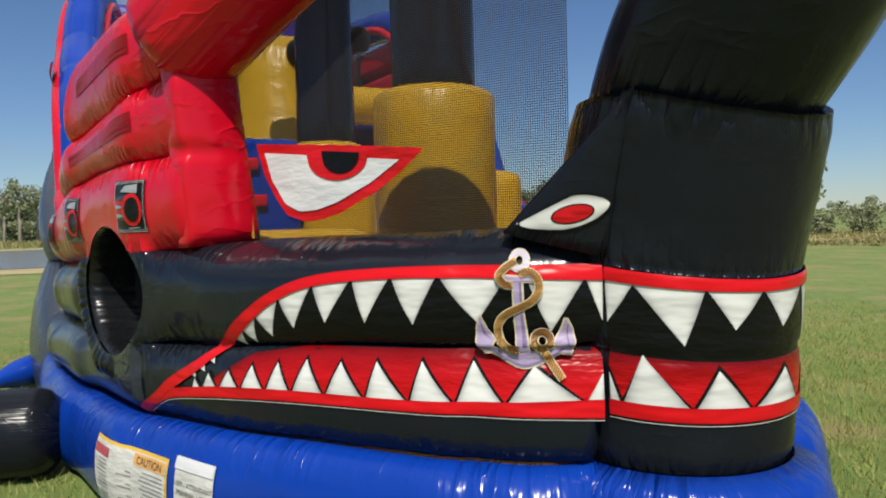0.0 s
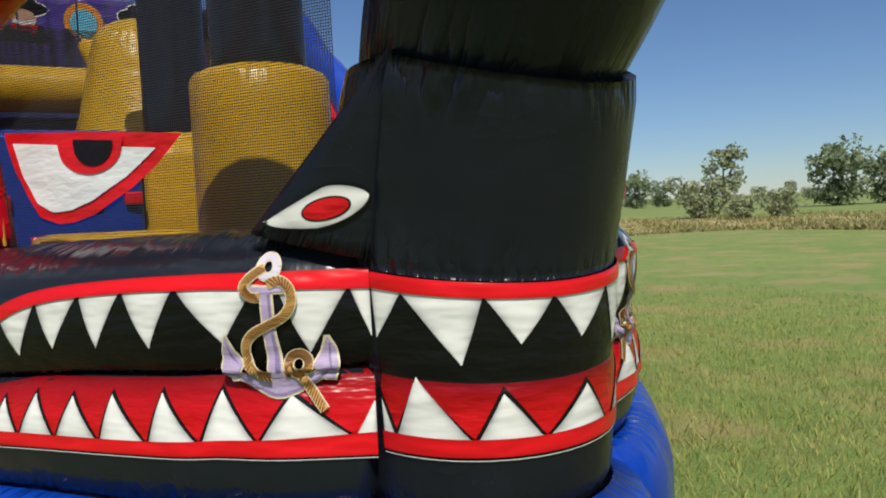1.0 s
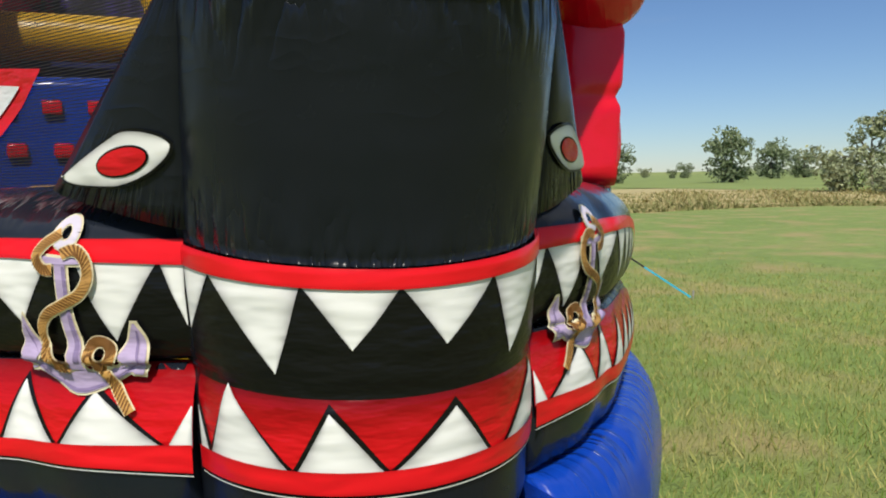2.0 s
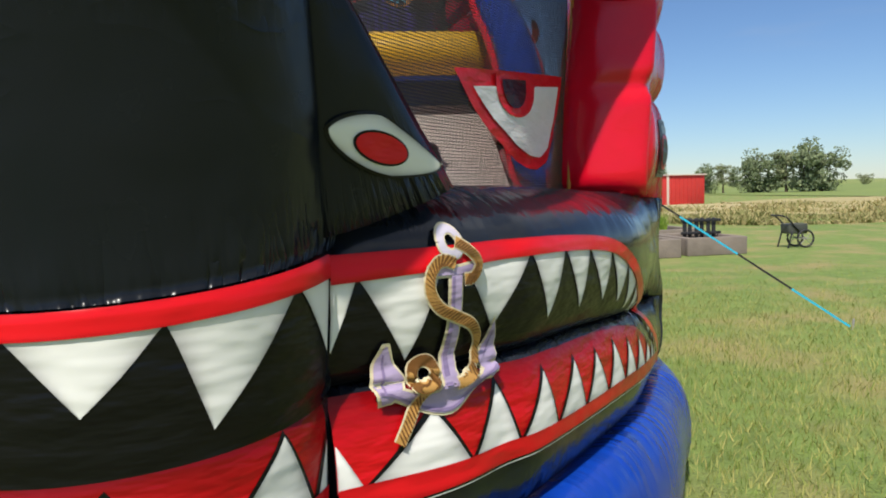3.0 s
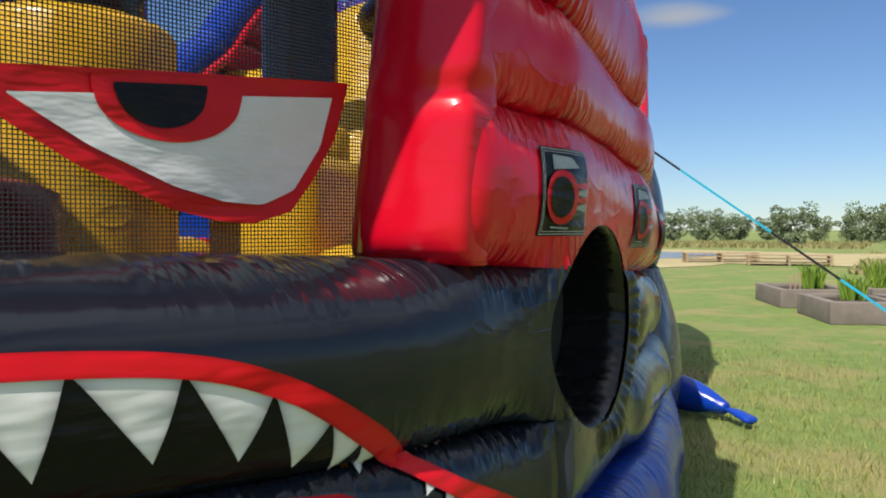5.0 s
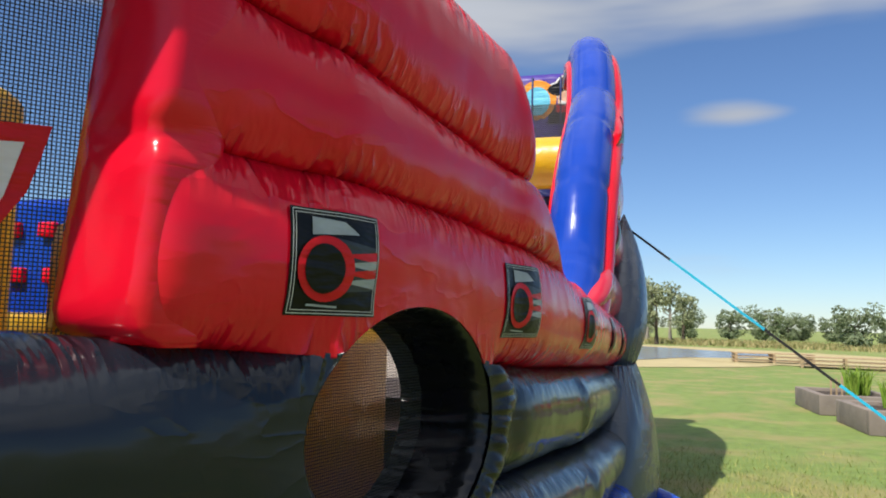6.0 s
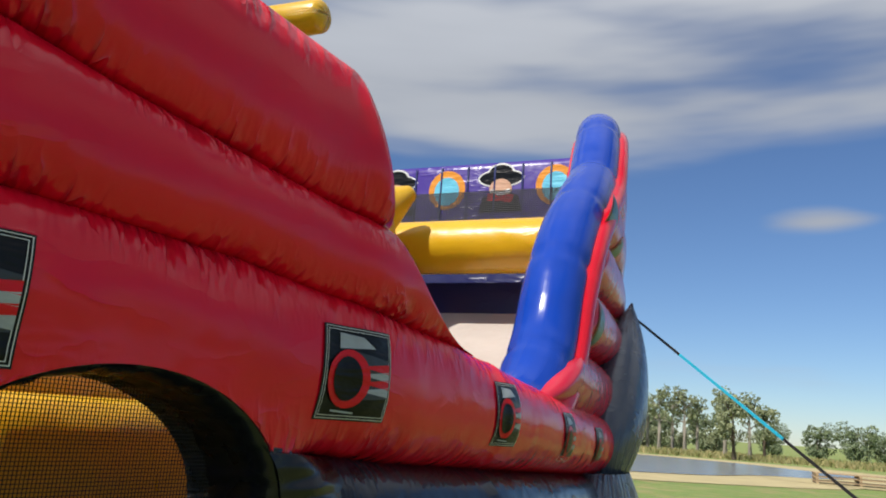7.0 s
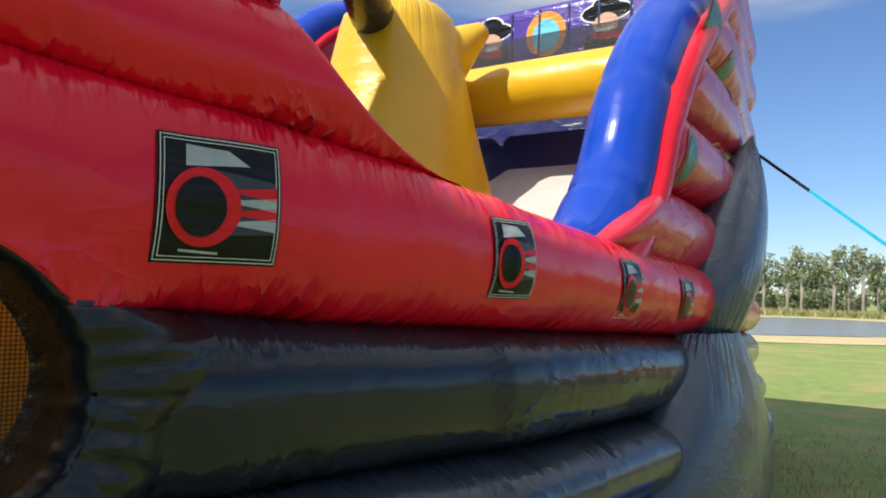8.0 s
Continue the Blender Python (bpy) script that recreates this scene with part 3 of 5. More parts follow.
def ground_material():
    m, n, l, b = material("meadow_grass")
    big = noise_node(n, l, 0.16, 4.0)
    fine = noise_node(n, l, 5.0, 8.0)
    a = tint(n, l, big, (0.12, 0.21, 0.035), (0.25, 0.30, 0.085))
    k = n.new("ShaderNodeMix")
    k.data_type, k.blend_type = "RGBA", "MULTIPLY"
    k.inputs["Factor"].default_value = 1.0
    l.new(a, k.inputs["A"])
    l.new(tint(n, l, fine, (0.5, 0.5, 0.48), (1.35, 1.35, 1.3)), k.inputs["B"])
    dry = n.new("ShaderNodeMapRange")
    dry.inputs[1].default_value, dry.inputs[2].default_value = 0.47, 0.69
    l.new(noise_node(n, l, 0.9, 5.0), dry.inputs[0])
    straw = n.new("ShaderNodeMix")
    straw.data_type = "RGBA"
    l.new(dry.outputs[0], straw.inputs["Factor"])
    l.new(k.outputs["Result"], straw.inputs["A"])
    straw.inputs["B"].default_value = (0.30, 0.25, 0.10, 1)
    l.new(straw.outputs["Result"], b.inputs["Base Color"])
    b.inputs["Roughness"].default_value = 0.9
    bump(n, l, b, noise_node(n, l, 40, 6.0), 1.0, 0.03)
    return m


part("ground", ([(-2500, -2500, 0), (2500, -2500, 0), (2500, 2500, 0), (-2500, 2500, 0)], [(0, 1, 2, 3)]), ground_material(), None, "mown green grass meadow", smooth=False, kind="structure")


# ---- printed work and sewn patches ----


def place(side, s, d, z):
    x, y, nx, ny = plan_at(s)
    return side * (x + nx * d), y + ny * d, z


def cheek_point(side, s, z, off):
    s, z = float(np.interp(s, (0, 0.05, 0.6, 1.0, 1.3, 1.55, 1.7, 1.85, 2.02, 2.35), (0, 0.06, 0.613, 1.016, 1.319, 1.575, 1.74, 1.90, 2.12, 2.44))), z + (0.006 if side < 0 else -0.009)
    y = plan_at(s)[1]
    lo, mid, hi = Z_BASE(y), Z_JAW(y), Z_RED(y)
    if z < mid:
        d = swell((z - lo) / (mid - lo), fat(y))
    else:
        w = (z - mid) / (hi - mid)
        d = roll(min(w, 1), y)
    return place(side, s, d + off, z)


def bridged_point(side, s, z, off):
    """On the cheek, but drawn tight across the groove between two tubes."""
    p, q = np.array(cheek_point(side, s, z, off)), np.array(cheek_point(side, s, z, off + 0.01))
    y = plan_at(s)[1]
    k = max(0.0, 1 - abs(z - Z_JAW(y)) / 0.055)
    return tuple(p + (q - p) / 0.01 * 0.045 * k * k * (3 - 2 * k))


def side_point(side, s, z, off):
    y = plan_at(s)[1]
    w = (z - Z_RED(y)) / (Z_C1(y) - Z_RED(y))
    return place(side, s, (RED_OUT + swell(min(max(w, 0), 1), fat(y) if w < 0.5 else red_fat(y))) * (1 - rim_ease(s, z)) + off, z)


def base_point(side, s, z, off):
    y = plan_at(s)[1]
    return place(side, s, 0.13 + swell(min(max(z / Z_BASE(y), 0), 1), 0.16) + off, z)


def bow_art(side, a, z, off):
    return bow_point(a, z, off)


def printed(name, onto, side, one, two, off, mat, parent, across=5, along=0, label=""):
    """A printed shape between two edge lines (u, z), laid on a surface at a small lift."""
    n = along or max(len(one), len(two))

    def resample(line):
        p = np.array(line, float)
        if len(p) == 1:
            return np.repeat(p, n, 0)
        c = np.r_[0, np.cumsum(np.linalg.norm(np.diff(p, axis=0), axis=1))]
        w = np.linspace(0, c[-1], n)
        return np.stack([np.interp(w, c, p[:, 0]), np.interp(w, c, p[:, 1])], 1)

    e, g = resample(one), resample(two)
    verts, uvs = [], []
    for i in range(n):
        for j in range(across):
            q = e[i] + (g[i] - e[i]) * j / (across - 1)
            verts.append(onto(side, q[0], q[1], off))
            uvs.append((j / (across - 1), i / (n - 1)))
    f = grid_faces(n, across)
    a, b, c = (np.array(verts[k]) for k in (f[len(f) // 2][0], f[len(f) // 2][1], f[len(f) // 2][2]))
    base = f[len(f) // 2]
    far = np.array(onto(side, *(e[n // 2] + (g[n // 2] - e[n // 2]) * 0.5), off + 0.05)) - np.array(onto(side, *(e[n // 2] + (g[n // 2] - e[n // 2]) * 0.5), off))
    if np.dot(np.cross(b - a, c - a), far) < 0:
        f = [tuple(reversed(q)) for q in f]
    return part(name, (verts, f), mat, parent, label, uvs=uvs)


def stroke(name, onto, side, line, width, off, mat, parent, label="", n=0, taper=False):
    """A printed stroke of even width along a line (u, z)."""
    p = np.array(line, float)
    n = n or max(6, 3 * len(p))
    p = spline(p, n) if len(p) > 2 else np.stack([np.linspace(p[0][k], p[-1][k], n) for k in (0, 1)], 1)
    t = np.gradient(p, axis=0)
    t /= np.linalg.norm(t, axis=1)[:, None] + 1e-9
    nrm = np.stack([-t[:, 1], t[:, 0]], 1)
    w = np.full(n, width / 2)[:, None]
    if taper:
        w = w * np.linspace(1, 0.1, n)[:, None]
    return printed(name, onto, side, p + nrm * w, p - nrm * w, off, mat, parent, 3, n, label)


def disc_lines(cx, cy, rx, ry, n=20):
    a = np.linspace(0, math.pi, n)
    up = [(cx - rx * math.cos(t), cy + ry * math.sin(t)) for t in a]
    dn = [(cx - rx * math.cos(t), cy - ry * math.sin(t)) for t in a]
    return up, dn


def airbrushed(name, rgb, edge, rough=0.35):
    """Ink that the printer shaded towards a shape's rim (u = 0 and u = 1)."""
    m, n, l, b = material(name)
    co, sep = n.new("ShaderNodeTexCoord"), n.new("ShaderNodeSeparateXYZ")
    l.new(co.outputs["UV"], sep.inputs[0])
    k = math_node(n, l, "ABSOLUTE", math_node(n, l, "SUBTRACT", math_node(n, l, "MULTIPLY", sep.outputs[0], 2.0), 1.0))
    k = math_node(n, l, "POWER", k, 4.0)
    k = math_node(n, l, "MULTIPLY", k, math_node(n, l, "ADD", noise_node(n, l, 20, 3), 0.35))
    l.new(tint(n, l, k, rgb, edge), b.inputs["Base Color"])
    b.inputs["Roughness"].default_value = rough
    b.inputs["Specular IOR Level"].default_value = 0.22
    bump(n, l, b, noise_node(n, l, 4.0, 2.0, "Object", (1, 1, 3.0)), 0.6, 0.03)
    return m


def graded(name, low, high, rough=0.28):
    """Ink that the printer shaded from one colour to another across the shape (u)."""
    m, n, l, b = material(name)
    co, sep = n.new("ShaderNodeTexCoord"), n.new("ShaderNodeSeparateXYZ")
    l.new(co.outputs["UV"], sep.inputs[0])
    k = math_node(n, l, "POWER", sep.outputs[0], 2.2)
    l.new(tint(n, l, k, low, high), b.inputs["Base Color"])
    b.inputs["Roughness"].default_value = rough
    b.inputs["Specular IOR Level"].default_value = 0.2
    bump(n, l, b, noise_node(n, l, 5.0, 3.0, "Object", (1, 1, 3)), 0.7, 0.03)
    return m


TOOTH = airbrushed("tooth_ink", (0.78, 0.77, 0.73), (0.30, 0.29, 0.29))
LIP = airbrushed("lip_ink", (0.72, 0.008, 0.014), (0.42, 0.004, 0.008), 0.28)
GUM = graded("gum_ink", (0.60, 0.006, 0.010), (0.14, 0.002, 0.004))

LIP_TOP = spline([(0.0, 1.332), (0.40, 1.334), (0.756, 1.327), (1.12, 1.295), (1.352, 1.221), (1.568, 1.09), (1.69, 0.985)], 60).tolist()
LIP_LOW = spline([(0.0, 1.272), (0.40, 1.285), (0.758, 1.283), (1.12, 1.25), (1.34, 1.174), (1.519, 1.055), (1.64, 0.965)], 60).tolist()
LOW_TOP = spline([(2.02, 0.737), (1.711, 0.788), (1.309, 0.817), (0.77, 0.824), (0.329, 0.837), (0.0, 0.845)], 60).tolist()
LOW_BOT = spline([(2.33, 0.555), (2.04, 0.68), (1.714, 0.738), (1.311, 0.770), (0.772, 0.780), (0.33, 0.784), (0.0, 0.776)], 60).tolist()


def on_line(line, s):
    p = sorted(line)
    return float(np.interp(s, [q[0] for q in p], [q[1] for q in p]))


def tooth_sides(a, b, tip, za, zb, sag=0.10):
    """Two bowed edges of a tooth from its foot (a, b) to its tip."""
    one, two = [], []
    for t in np.linspace(0, 1, 8):
        bow = sag * math.sin(math.pi * t)
        k = t**0.9
        one.append((a + (tip[0] - a) * (k - bow * 0.25), za + (tip[1] - za) * t))
        two.append((b + (tip[0] - b) * (k - bow * 0.9), zb + (tip[1] - zb) * t))
    return one, two


def anchor_art(side, parent):
    def at(x, y):
        return (0.283 - (x - 335) * 0.00069 if side < 0 else 0.288 - (x - 335) * 0.00073), (1.386 if side < 0 else 1.380) - (y - 95) * 0.00070

    def put(name, one, two, off, mat, grow=0.0):
        one, two = [at(*p) for p in one], [at(*p) for p in two]
        return printed(name, bridged_point, side, one, two, off, mat, parent, 5, 16)

    crown_up = [(100, 585), (180, 590), (240, 620), (310, 640), (340, 600), (370, 600), (400, 635), (480, 615), (540, 590), (605, 590)]
    crown_dn = [(110, 605), (190, 625), (240, 660), (300, 690), (340, 702), (375, 700), (430, 685), (500, 650), (560, 615), (600, 605)]
    lift = lambda pts, d: [(x, y + d) for x, y in pts]
    for off, mat, g in ((0.010, CREAM, 9), (0.013, LILAC, 0)):
        put("anchor_crown", lift(crown_up, -g), lift(crown_dn, g), off, mat)
        put("anchor_fluke", [(120 - g * 0.4, 438 - g * 1.5), (100 - g, 500), (98 - g, 570), (140, 625 + g)], [(122 + g * 0.4, 438 - g), (150 + g, 500), (198 + g, 558), (160 + g, 622 + g)], off, mat)
        put("anchor_fluke", [(565 - g, 455 - g), (545 - g, 510), (505 - g, 570), (560 - g, 630 + g)], [(572 + g, 455 - g), (600 + g, 500), (612 + g, 570), (590 + g, 635 + g)], off, mat)
        put("anchor_shank", [(302 - g, 235 - g), (308 - g, 420), (318 - g, 620)], [(345 + g, 235 - g), (350 + g, 420), (378 + g, 620)], off + 0.001, mat)
        put("anchor_stock", [(225 - g, 222 - g), (320, 232 - g), (425 + g, 226 - g)], [(225 - g, 250 + g), (320, 254 + g), (425 + g, 252 + g)], off + 0.002, mat)
    put("anchor_shade", [(332, 260), (336, 420), (346, 610)], [(343, 260), (348, 420), (370, 610)], 0.0155, LILAC_DARK)
    put("anchor_shade", [(122, 470), (135, 530), (185, 560)], [(128, 470), (150, 530), (190, 566)], 0.0155, LILAC_DARK)
    put("anchor_shade", [(575, 480), (570, 540), (580, 600)], [(582, 480), (580, 540), (588, 600)], 0.0155, LILAC_DARK)
    put("anchor_shade", lift(crown_dn, -16), lift(crown_dn, -6), 0.0155, LILAC_DARK)
    ring = [at(335 + 38 * math.cos(t), 148 + 42 * math.sin(t)) for t in np.linspace(0, 2 * math.pi, 24)]
    stroke("anchor_ring", bridged_point, side, ring, 0.028, 0.016, CREAM, parent, n=40)
    stroke("anchor_ring", bridged_point, side, ring, 0.020, 0.018, LILAC_PALE, parent, n=40)
    runs = [[(318, 148), (262, 185), (232, 228), (262, 268), (300, 272)], [(335, 218), (385, 205), (425, 240), (430, 300), (395, 355), (330, 390), (255, 430), (218, 490), (232, 560), (280, 603), (325, 610)],
            [(445, 600), (490, 675), (545, 760)]]
    runs.append([(445 + 42 * math.cos(t), 560 + 42 * math.sin(t)) for t in np.linspace(0.5, 0.5 + 2 * math.pi, 20)])
    for run in runs:
        line = [at(*p) for p in run]
        stroke("anchor_rope", bridged_point, side, line, 0.032, 0.019, CREAM, parent, n=40)
        stroke("anchor_rope", bridged_point, side, line, 0.025, 0.021, ROPE_TAN, parent, n=40)
        turns = max(14, int(len(run) * 4.5))
        p = spline(line, turns)
        t = np.gradient(p, axis=0)
        t /= np.linalg.norm(t, axis=1)[:, None]
        v, f = [], []
        for i in range(1, turns - 1):
            nx, nz = -t[i][1] * 0.0115, t[i][0] * 0.0115
            sx, sz = t[i][0] * 0.008, t[i][1] * 0.008
            quad = [(p[i][0] + nx + sx - 0.0026, p[i][1] + nz + sz), (p[i][0] + nx + sx + 0.0026, p[i][1] + nz + sz - 0.002), (p[i][0] - nx - sx + 0.0026, p[i][1] - nz - sz), (p[i][0] - nx - sx - 0.0026, p[i][1] - nz - sz + 0.002)]
            o = len(v)
            v += [bridged_point(side, a, b, 0.0225) for a, b in quad]
            f.append((o, o + 1, o + 2, o + 3))
        part("rope_twist", (v, f), ROPE_DARK, parent)


for side in (1, -1):
    mouth = holder("mouth_print", label="printed shark mouth with red lips and white teeth")
    mouth.parent = ship
    anchor = holder("anchor_print", label="printed lilac anchor wound with rope")
    anchor.parent = ship
    gum_low = [(k, on_line(LOW_TOP, k) - 0.01) for k in np.linspace(0, 1.72, 24)]
    gum_top = [(k, min(Z_JAW(plan_at(k)[1]) - 0.006, float(np.interp(k, (0, 1.2, 1.5, 1.72), (1.03, 1.0, 0.95, 0.82))))) for k in np.linspace(0, 1.72, 24)]
    printed("gum", cheek_point, side, gum_low, gum_top, 0.004, GUM, mouth, 9, 40)
    dark_top = [(k, on_line(LIP_LOW, k) + 0.012) for k in np.linspace(0, 1.60, 30)]
    dark_low = [(k, max(min(Z_JAW(plan_at(k)[1]) + 0.012, on_line(LIP_LOW, k) - 0.004), 0.0)) for k in np.linspace(0, 1.60, 30)]
    printed("mouth_dark", cheek_point, side, dark_low, dark_top, 0.0025, INK_BLACK, mouth, 9, 40)
    cuts = [0.05, 0.262, None, 0.322, 0.588, 0.781, 0.953, 1.14, 1.315, 1.45, 1.54, 1.60]
    tips = [(0.174, 1.087), None, None, (0.445, 1.122), (0.696, 1.108), (0.905, 1.107), (1.09, 1.101), (1.25, 1.072), (1.372, 1.03), (1.475, 0.995), (1.55, 0.975)]
    for i, tip in enumerate(tips):
        if tip is None or cuts[i] is None or cuts[i + 1] is None:
            continue
        one, two = tooth_sides(cuts[i], cuts[i + 1], tip, on_line(LIP_LOW, cuts[i]) + 0.01, on_line(LIP_LOW, cuts[i + 1]) + 0.01)
        printed("upper_tooth", cheek_point, side, one, two, 0.005, TOOTH, mouth, 7)
    printed("upper_tooth", cheek_point, side, [(0.0, 1.28), (0.0, 1.2), (0.0, 1.13)], [(0.05, 1.28), (0.025, 1.2), (0.002, 1.13)], 0.005, TOOTH, mouth, 4)
    bots = [0.053, 0.344, 0.534, 0.716, 0.908, 1.095, 1.263, 1.401, 1.547, 1.68, 1.795, 1.87]
    peaks = [(0.237, 0.966), (0.464, 0.980), (0.665, 0.973), (0.859, 0.961), (1.021, 0.950), (1.187, 0.950), (1.334, 0.928), (1.477, 0.905), (1.616, 0.868), (1.746, 0.843), (1.846, 0.807)]
    for i, tip in enumerate(peaks):
        z0, z1 = on_line(LOW_TOP, bots[i]) - 0.01, on_line(LOW_TOP, bots[i + 1]) - 0.01
        one, two = tooth_sides(bots[i] - 0.006, bots[i + 1] + 0.006, (tip[0], tip[1] + 0.018), z0, z1, 0.06)
        printed("tooth_outline", cheek_point, side, one, two, 0.006, INK_BLACK, mouth, 5)
        one, two = tooth_sides(bots[i] + 0.006, bots[i + 1] - 0.006, tip, z0, z1, 0.06)
        printed("lower_tooth", cheek_point, side, one, two, 0.008, TOOTH, mouth, 7)
    printed("lower_tooth", cheek_point, side, [(0.0, 0.84), (0.0, 0.88), (0.0, 0.935)], [(0.05, 0.84), (0.03, 0.88), (0.003, 0.935)], 0.008, TOOTH, mouth, 4)
    for a, b, t in (((1.73, 0.945), (1.78, 0.905), (1.715, 0.885)), ((1.79, 0.90), (1.84, 0.86), (1.775, 0.845)), ((1.85, 0.855), (1.89, 0.825), (1.835, 0.81))):
        printed("corner_tooth", cheek_point, side, [a, t], [b, t], 0.006, TOOTH, mouth, 3, 5)
    printed("upper_lip", cheek_point, side, LIP_TOP, LIP_LOW, 0.010, LIP, mouth, 6, 60)
    printed("mouth_corner", cheek_point, side, [(1.69, 0.99), (1.92, 0.845), (2.15, 0.70), (2.34, 0.60)], [(1.63, 0.975), (1.87, 0.815), (2.08, 0.68), (2.31, 0.555)], 0.0105, LIP, mouth, 5, 24)
    printed("lower_lip", cheek_point, side, LOW_TOP, LOW_BOT, 0.010, LIP, mouth, 6, 60)
    edge = [(a, b - 0.008) for a, b in LOW_BOT]
    stroke("lip_stitching", cheek_point, side, edge, 0.003, 0.008, STITCH, mouth, n=60)
    anchor_art(side, anchor)

    # shark eye on the gusset
    eye = holder("shark_eye_print", label="printed white teardrop eye with red iris")
    eye.parent = ship

    def eye_point(sd, u, w, off):
        a, b = Vector((0.458, 0.303, 1.543)), Vector((0.681, 0.539, 1.484))
        ax = (b - a).normalized()
        n = Vector((0.62, -0.78, 0.02)).normalized()
        upv = n.cross(ax)
        if upv.z < 0:
            upv = -upv
        p = a + ax * (u - (0.010 if sd > 0 else 0.0)) + upv * (w + (0.024 if sd > 0 else 0.006))
        e1, e2 = GUSSET[2] - GUSSET[0], GUSSET[1] - GUSSET[0]
        d = p - GUSSET[0]
        g11, g12, g22 = e1.dot(e1), e1.dot(e2), e2.dot(e2)
        det = g11 * g22 - g12 * g12
        ku = (g22 * d.dot(e1) - g12 * d.dot(e2)) / det
        kw = (g11 * d.dot(e2) - g12 * d.dot(e1)) / det
        c = gusset_point(min(1.2, max(-0.2, ku / max(0.05, 1 - kw))), max(-0.2, kw), 0.008 + off)
        return c.x * sd, c.y, c.z

    def drop(g):
        us = -0.012 - g + (0.337 + g * 3) * np.linspace(0, 1, 40) ** 2
        up = [(u, (0.062 + g) * math.sqrt(max(0, math.sin(min(1, (u + 0.012 + g) / 0.15) * math.pi / 2))) * (1 if u < 0.1 else max(0, 1 - ((u - 0.1) / (0.225 + g * 2))) ** 0.9)) for u in us]
        dn = [(u, -(0.060 + g) * math.sqrt(max(0, math.sin(min(1, (u + 0.012 + g) / 0.15) * math.pi / 2))) * (1 if u < 0.16 else max(0, 1 - ((u - 0.16) / (0.165 + g * 2))) ** 0.55) + 0.006) for u in us]
        return up, dn

    up, dn = drop(0.006)
    printed("eye_outline", eye_point, side, up, dn, 0.000, INK_BLACK, eye, 7, 40)
    up, dn = drop(0.0)
    printed("eye_white", eye_point, side, up, dn, 0.003, TOOTH, eye, 9, 40)
    up, dn = disc_lines(0.120, -0.004, 0.078, 0.034, 24)
    printed("iris_outline", eye_point, side, up, dn, 0.005, INK_BLACK, eye, 7, 24)
    up, dn = disc_lines(0.120, -0.004, 0.072, 0.029, 24)
    printed("iris", eye_point, side, up, dn, 0.007, LIP_RED, eye, 7, 24)

# bow teeth, gum and lips
bow_mouth = holder("bow_mouth_print", label="printed shark mouth round the bow")
bow_mouth.parent = ship
arc = np.linspace(-0.665, 0.665, 49)
printed("gum", bow_art, 1, [(a, 0.845) for a in arc], [(a, 1.022) for a in arc], 0.004, GUM, bow_mouth, 9, 49)
printed("mouth_dark", bow_art, 1, [(a, 1.016) for a in arc], [(a, 1.30) for a in arc], 0.0025, INK_BLACK, bow_mouth, 13, 49)
for a, b, tip in ((-0.553, -0.274, (-0.352, 1.075)), (-0.274, -0.035, (-0.155, 1.140)), (-0.035, 0.235, (0.085, 1.140)), (0.235, 0.525, (0.320, 1.075)), (-0.665, -0.54, (-0.662, 1.13)), (0.54, 0.665, (0.662, 1.13))):
    one, two = tooth_sides(a, b, tip, 1.285, 1.285, 0.08)
    printed("upper_tooth", bow_art, 1, one, two, 0.005, TOOTH, bow_mouth, 7)
for a, b, tip in ((-0.61, -0.318, (-0.517, 1.030)), (-0.318, -0.07, (-0.218, 0.992)), (-0.07, 0.24, (0.115, 0.985)), (0.30, 0.596, (0.494, 1.010)), (-0.668, -0.602, (-0.662, 0.95)), (0.602, 0.668, (0.662, 0.95))):
    one, two = tooth_sides(a - 0.008, b + 0.008, (tip[0], min(1.022, tip[1] + 0.022)), 0.845, 0.845, 0.05)
    printed("tooth_outline", bow_art, 1, one, two, 0.006, INK_BLACK, bow_mouth, 5)
    one, two = tooth_sides(a + 0.008, b - 0.008, tip, 0.845, 0.845, 0.05)
    printed("lower_tooth", bow_art, 1, one, two, 0.008, TOOTH, bow_mouth, 7)
printed("upper_lip", bow_art, 1, [(a, 1.328) for a in arc], [(a, 1.280) for a in arc], 0.010, LIP, bow_mouth, 6, 49)
printed("lower_lip", bow_art, 1, [(a, 0.853) for a in arc], [(a, 0.797) for a in arc], 0.010, LIP, bow_mouth, 6, 49)
stroke("lip_stitching", bow_art, 1, [(-0.665, 0.787), (0, 0.787), (0.665, 0.787)], 0.003, 0.007, STITCH, bow_mouth, n=49)

STRIP_RED = vinyl("strip_red", (0.42, 0.002, 0.008), 0.3, gloss=0.3)
